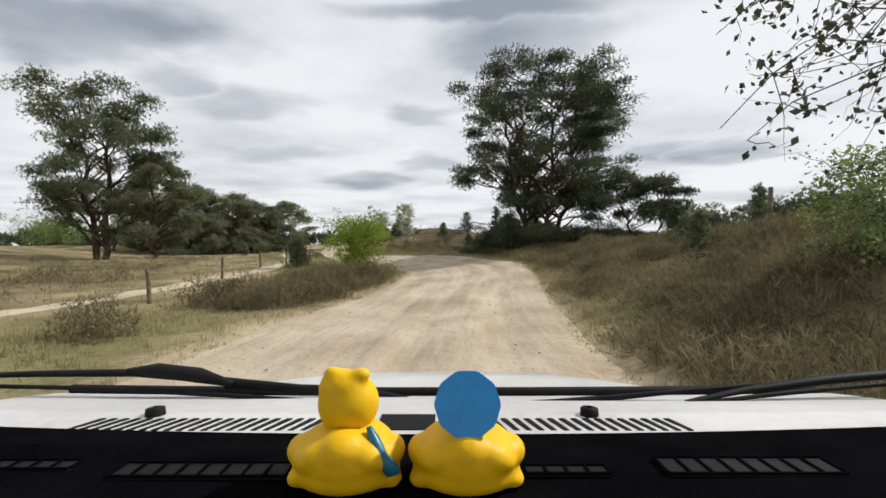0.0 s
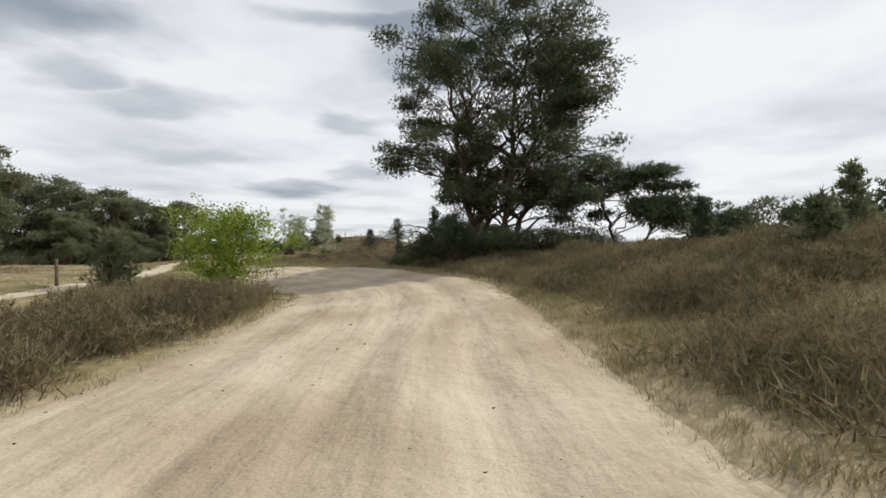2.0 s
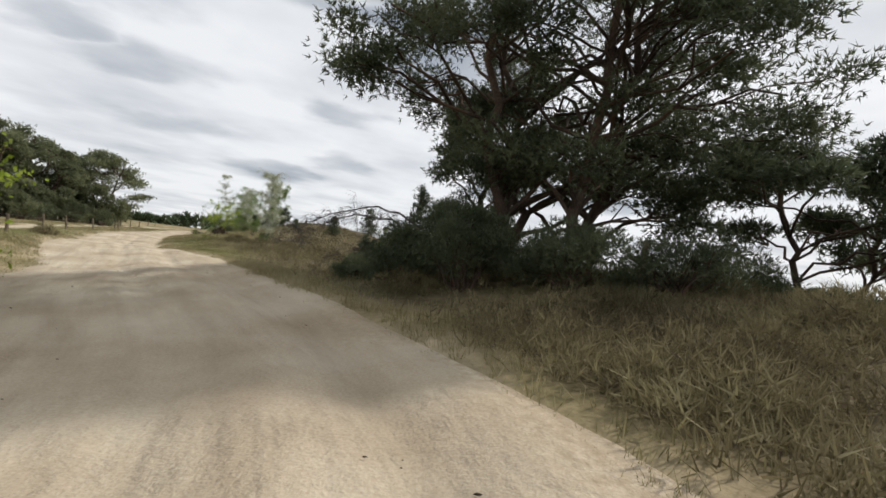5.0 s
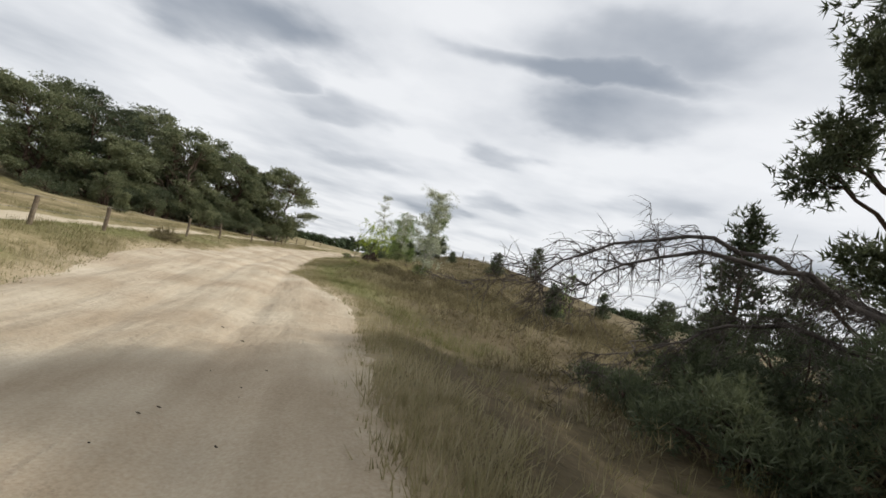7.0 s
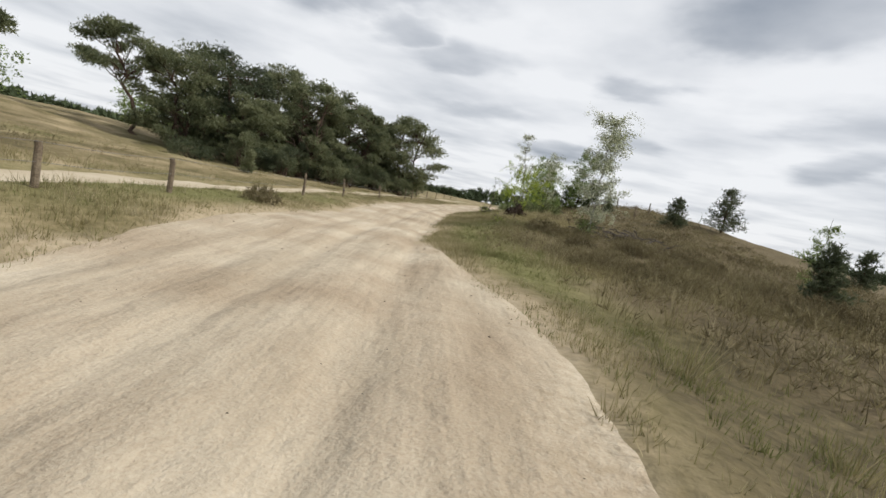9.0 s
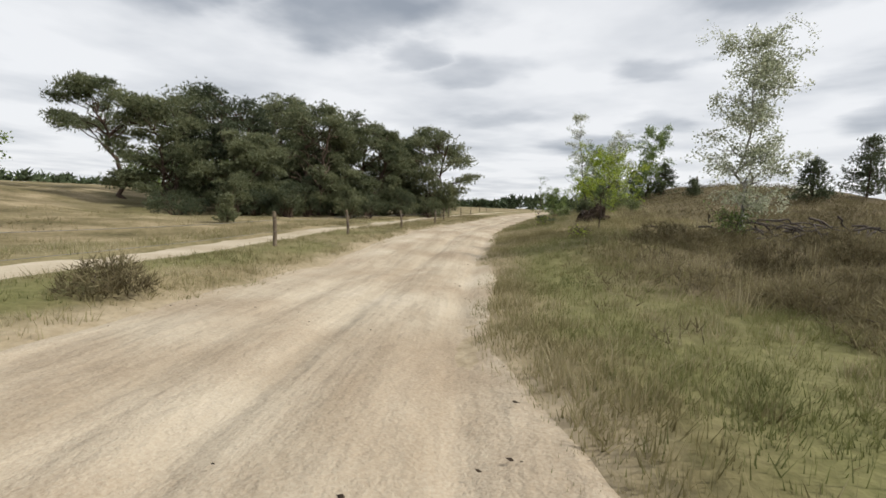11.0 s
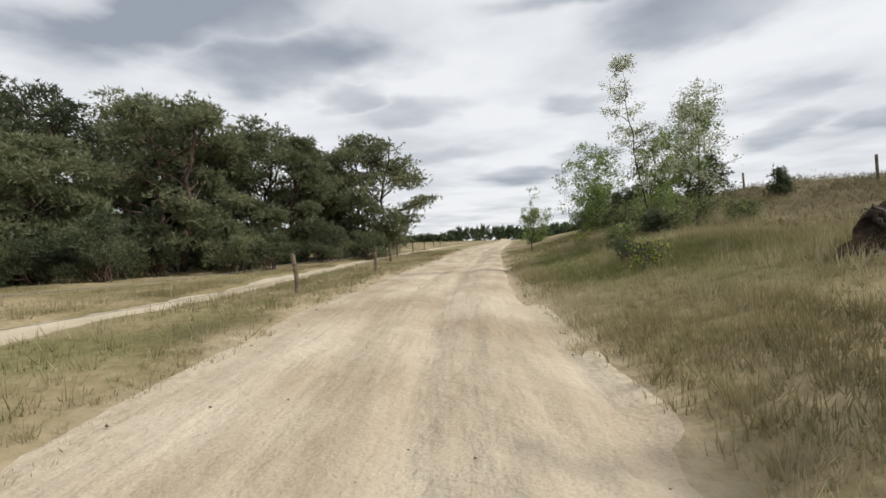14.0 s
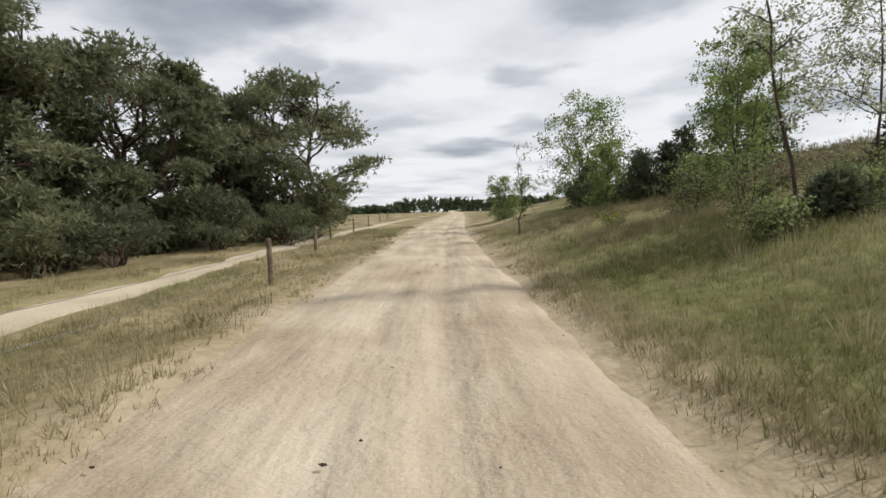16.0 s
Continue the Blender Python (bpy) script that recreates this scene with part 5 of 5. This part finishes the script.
def car_front():
    xs = np.linspace(-1, 1, 33)
    # dashboard top, with the ledge under the windscreen and its rolled near edge
    rows = []
    for y, z in ((0.30, -0.42), (0.315, -0.30), (0.33, -0.262), (0.36, -0.248), (0.40, -0.243), (0.50, -0.242), (0.53, -0.240), (0.535, -0.258), (0.60, -0.262), (0.605, -0.262), (0.628, -0.2625)):
        rows.append([(x * 0.95, y + 0.03 * x * x * (y > 0.45), z + 0.012 * x * x) for x in xs])
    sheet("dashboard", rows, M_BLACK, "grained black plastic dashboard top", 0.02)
    for x0, x1, y0, y1 in ((-0.52, -0.405, 0.478, 0.502), (-0.352, -0.165, 0.462, 0.496), (0.088, 0.178, 0.468, 0.490), (0.24, 0.43, 0.468, 0.508)):
        vent = box("vent", (x0, y0, -0.241), (x1, y1, -0.2385), M_RUBBER, "slotted black demister vent")
        n = int((x1 - x0) / 0.022)
        for k in range(n + 1):
            xx = x0 + (x1 - x0) * k / n
            box("slat", (xx - 0.0014, y0 + 0.004, -0.2385), (xx + 0.0014, y1 - 0.004, -0.2365), M_BLACK, parent=vent)
        for yy in (y0, y1 - 0.003):
            box("vent_rim", (x0, yy, -0.2385), (x1, yy + 0.003, -0.2365), M_BLACK, parent=vent)
    # white cowl with its row of slots
    rows = [[(x * 0.86, y + 0.02 * x * x, z) for x in xs] for y, z in ((0.632, -0.270), (0.65, -0.266), (0.72, -0.268), (0.90, -0.305), (0.97, -0.322))]
    sheet("cowl", rows, M_WHITE, "white cowl panel, greyed as in shade")
    for px in list(range(118, 560, 22)) + list(range(893, 1240, 22)):
        y0 = 0.650
        x = (px - 784) / 784 * y0
        box("slot", (x - 0.0042, y0, -0.272), (x + 0.0042, y0 + 0.045, -0.2652), M_RUBBER, skew=0.02 if px < 784 else -0.014)
    box("badge_plate", (-0.098, 0.650, -0.272), (-0.012, 0.71, -0.2645), M_RUBBER)
    for px in (275, 1043):
        p = [((px - 784) / 784 * 0.715, 0.715, z) for z in (-0.268, -0.257, -0.2545)]
        rod("washer_nozzle", p, [0.015, 0.014, 0.004], M_RUBBER, "black washer nozzle cap", 12)
    rod("seal", [(x * 0.84, 0.985 + 0.02 * x * x, -0.318) for x in xs], np.full(33, 0.011), M_RUBBER, "black rubber bonnet seal")
    # bonnet, falling away to the front, with a crease each side
    rows = []
    for t in np.linspace(0, 1, 16):
        y = 1.0 + 1.45 * t
        z = -0.335 - 0.30 * t - 0.06 * t ** 4
        rows.append([(x * (0.80 + 0.02 * t - 0.07 * t ** 3), y, z - 0.05 * abs(x) ** 3 - 0.02 * (abs(x) > 0.97) + 0.008 * math.exp(-((abs(x) - 0.55) / 0.05) ** 2)) for x in xs])
    sheet("bonnet", rows, M_WHITE, "white bonnet, greyed as in shade")
    # wings, nose, sill and wheels that carry it
    for s in (-1, 1):
        rows = [[(s * (0.80 + 0.03 * math.sin(u * 3)), 0.3 + 2.1 * v, -0.45 - 0.34 * max(0, v - 0.33) / 0.67 - u * (0.55 if abs(0.3 + 2.1 * v - 1.75) > 0.4 else 0.3)) for u in np.linspace(0, 1, 7)] for v in np.linspace(0, 1, 25)]
        sheet("wing", rows, M_WHITE, "white front wing", 0.004)
        wheel = rod("wheel", [(s * 0.60, 1.75, -1.15), (s * 0.61, 1.75, -1.15), (s * 0.79, 1.75, -1.15), (s * 0.80, 1.75, -1.15)], [0.20, 0.28, 0.28, 0.20], M_RUBBER, "black tyre on a steel wheel", 28)
        rod("rim", [(s * 0.7, 1.75, -1.15), (s * 0.795, 1.75, -1.15), (s * 0.80, 1.75, -1.15)], [0.19, 0.19, 0.02], M_WIRE, "steel wheel rim", 24, parent=wheel)
    # roof out of view, added to keep sky light off the dashboard
    rows = [[(x * 0.72, y, 0.40 - 0.05 * x * x) for x in xs] for y in (-1.3, -0.6, 0.1, 0.40)]
    sheet("roof", rows, M_WHITE, "unseen white roof added to shade the dashboard", 0.03)
    for s in (-1, 1):
        rows = [[(s * (0.84 - 0.02 * u), -1.3 + 1.6 * v, -0.30 - 0.75 * u) for u in np.linspace(0, 1, 5)] for v in np.linspace(0, 1, 9)]
        sheet("door", rows, M_WHITE, "white car door", 0.03)
        rod("pillar", [(s * 0.80, -1.25, -0.30), (s * 0.76, -1.2, 0.05), (s * 0.70, -1.1, 0.37)], [0.06, 0.05, 0.05], M_WHITE, "white roof pillar")
        rod("wheel", [(s * 0.60, -0.75, -1.15), (s * 0.61, -0.75, -1.15), (s * 0.79, -0.75, -1.15), (s * 0.80, -0.75, -1.15)], [0.20, 0.28, 0.28, 0.20], M_RUBBER, "black tyre on a steel wheel", 28)
    rows = [[(x * 0.74, 2.42 + 0.03 * (1 - x * x), -0.72 - 0.5 * v) for x in xs] for v in np.linspace(0, 1, 5)]
    sheet("nose", rows, M_WHITE, "white front panel", 0.004)
    # wipers at rest
    def at(px, py, y):
        return ((px - 784) / 784 * y, y, -(py - 441) / 784 * y)

    w1 = rod("wiper", [at(-120, 668, 0.93), at(60, 662, 0.93), at(240, 660, 0.93), at(420, 676, 0.94), at(560, 688, 0.95)], [0.006, 0.010, 0.012, 0.011, 0.008], M_RUBBER, "black wiper blade at rest on the windscreen foot", flat=0.7)
    rod("blade_bridge", [at(225, 655, 0.92), at(280, 655, 0.92), at(350, 664, 0.92), at(412, 680, 0.93)], [0.004, 0.018, 0.020, 0.008], M_RUBBER, flat=0.8, parent=w1)
    rod("wiper_arm", [at(400, 684, 0.95), at(560, 690, 0.95), at(680, 700, 0.95), at(765, 718, 0.95)], [0.007, 0.011, 0.009, 0.008], M_RUBBER, parent=w1)
    rod("rubber_lip", [at(-100, 682, 0.90), at(190, 688, 0.90), at(430, 702, 0.90), at(600, 712, 0.92)], [0.004, 0.005, 0.005, 0.003], M_RUBBER, parent=w1)
    w2 = rod("wiper", [at(1215, 712, 0.86), at(1320, 690, 0.88), at(1460, 672, 0.90), at(1660, 655, 0.92)], [0.006, 0.009, 0.014, 0.012], M_RUBBER, "black wiper blade at rest on the windscreen foot", flat=0.7)
    rod("wiper_arm", [at(860, 735, 0.88), at(905, 725, 0.88), at(1000, 712, 0.88), at(1180, 695, 0.88), at(1330, 682, 0.89)], [0.018, 0.016, 0.008, 0.005, 0.006], M_RUBBER, parent=w2)
    rod("rubber_lip", [at(1215, 716, 0.86), at(1400, 695, 0.87), at(1660, 672, 0.88)], [0.004, 0.005, 0.005], M_RUBBER, parent=w2)


car_front()


def lump(bm, centre, size, turn=0.0, flat=None, detail=3):
    """An ellipsoid added to a bmesh, cut level at the height flat."""
    made = bmesh.ops.create_icosphere(bm, subdivisions=detail, radius=1)["verts"]
    m = Matrix.LocRotScale(centre, Euler((0, turn, 0)), size)
    for v in made:
        v.co = m @ v.co
        if flat is not None:
            v.co.z = max(v.co.z, flat)


def blend(ob):
    """Melts the lumps of a moulded toy into one skin."""
    re = ob.modifiers.new("skin", "REMESH")
    re.mode, re.voxel_size, re.use_smooth_shade = "VOXEL", 0.0022, True
    sm = ob.modifiers.new("soften", "SMOOTH")
    sm.factor, sm.iterations = 0.5, 34


def toy_duck(px, cap, label):
    y = 0.455
    ob = new("toy_duck")
    ob.matrix_basis = SEAT @ Matrix.Translation(((px - 784) / 784 * y, y, -0.2425))
    tagged(ob, label, "toy duck", "toy ducks")
    bm = bmesh.new()
    lump(bm, (0, 0.015, 0.030), (0.053, 0.052, 0.032), 0, 0.0)
    lump(bm, (0, 0.012, 0.014), (0.057, 0.046, 0.022), 0, 0.0)
    lump(bm, (0, -0.012, 0.042), (0.026, 0.026, 0.021))
    for s in (-1, 1):
        lump(bm, (s * 0.047, 0.01, 0.033), (0.015, 0.022, 0.015))
        lump(bm, (s * 0.047, 0.0, 0.008), (0.013, 0.015, 0.009), 0, 0.0)
        lump(bm, (s * 0.026, -0.004, 0.038), (0.027, 0.03, 0.016), s * 0.45)
    blend(part("body", bm, M_YELLOW, ob, smooth=True))
    bm = bmesh.new()
    if cap:
        lump(bm, (0, 0.02, 0.077), (0.032, 0.032, 0.027))
        part("head", bm, M_YELLOW, ob, smooth=True)
        bm = bmesh.new()
        bmesh.ops.create_cone(bm, cap_ends=True, segments=10, radius1=0.031, radius2=0.034, depth=0.014)
        bmesh.ops.bevel(bm, geom=list(bm.edges), offset=0.0016, segments=2, affect="EDGES")
        m = pose(0, -0.010, 0.087, 76, 0, 0) @ pose(0, 0, 0, 0, 0, 18)
        for v in bm.verts:
            v.co = m @ v.co
        part("cap", bm, M_BLUE, ob, "glossy blue round cap")
    else:
        lump(bm, (0, 0.02, 0.078), (0.033, 0.032, 0.033))
        lump(bm, (-0.004, 0.014, 0.096), (0.027, 0.022, 0.020))
        lump(bm, (-0.015, 0.01, 0.112), (0.010, 0.010, 0.008))
        lump(bm, (0.015, 0.01, 0.111), (0.011, 0.010, 0.008))
        blend(part("head", bm, M_YELLOW, ob, smooth=True))
        p = Pile()
        p.add(*tube([(0.026, -0.006, 0.062), (0.032, -0.012, 0.052), (0.040, -0.018, 0.036), (0.050, -0.016, 0.024), (0.055, -0.010, 0.020)], [0.003, 0.006, 0.0075, 0.008, 0.004], 10))
        part_mesh("strap", p.mesh("strap", M_TEAL, True), ob, "glossy teal strap")


toy_duck(610, False, "yellow vinyl toy duck with a teal strap on the dashboard")
toy_duck(826, True, "yellow vinyl toy duck with a blue cap on the dashboard")
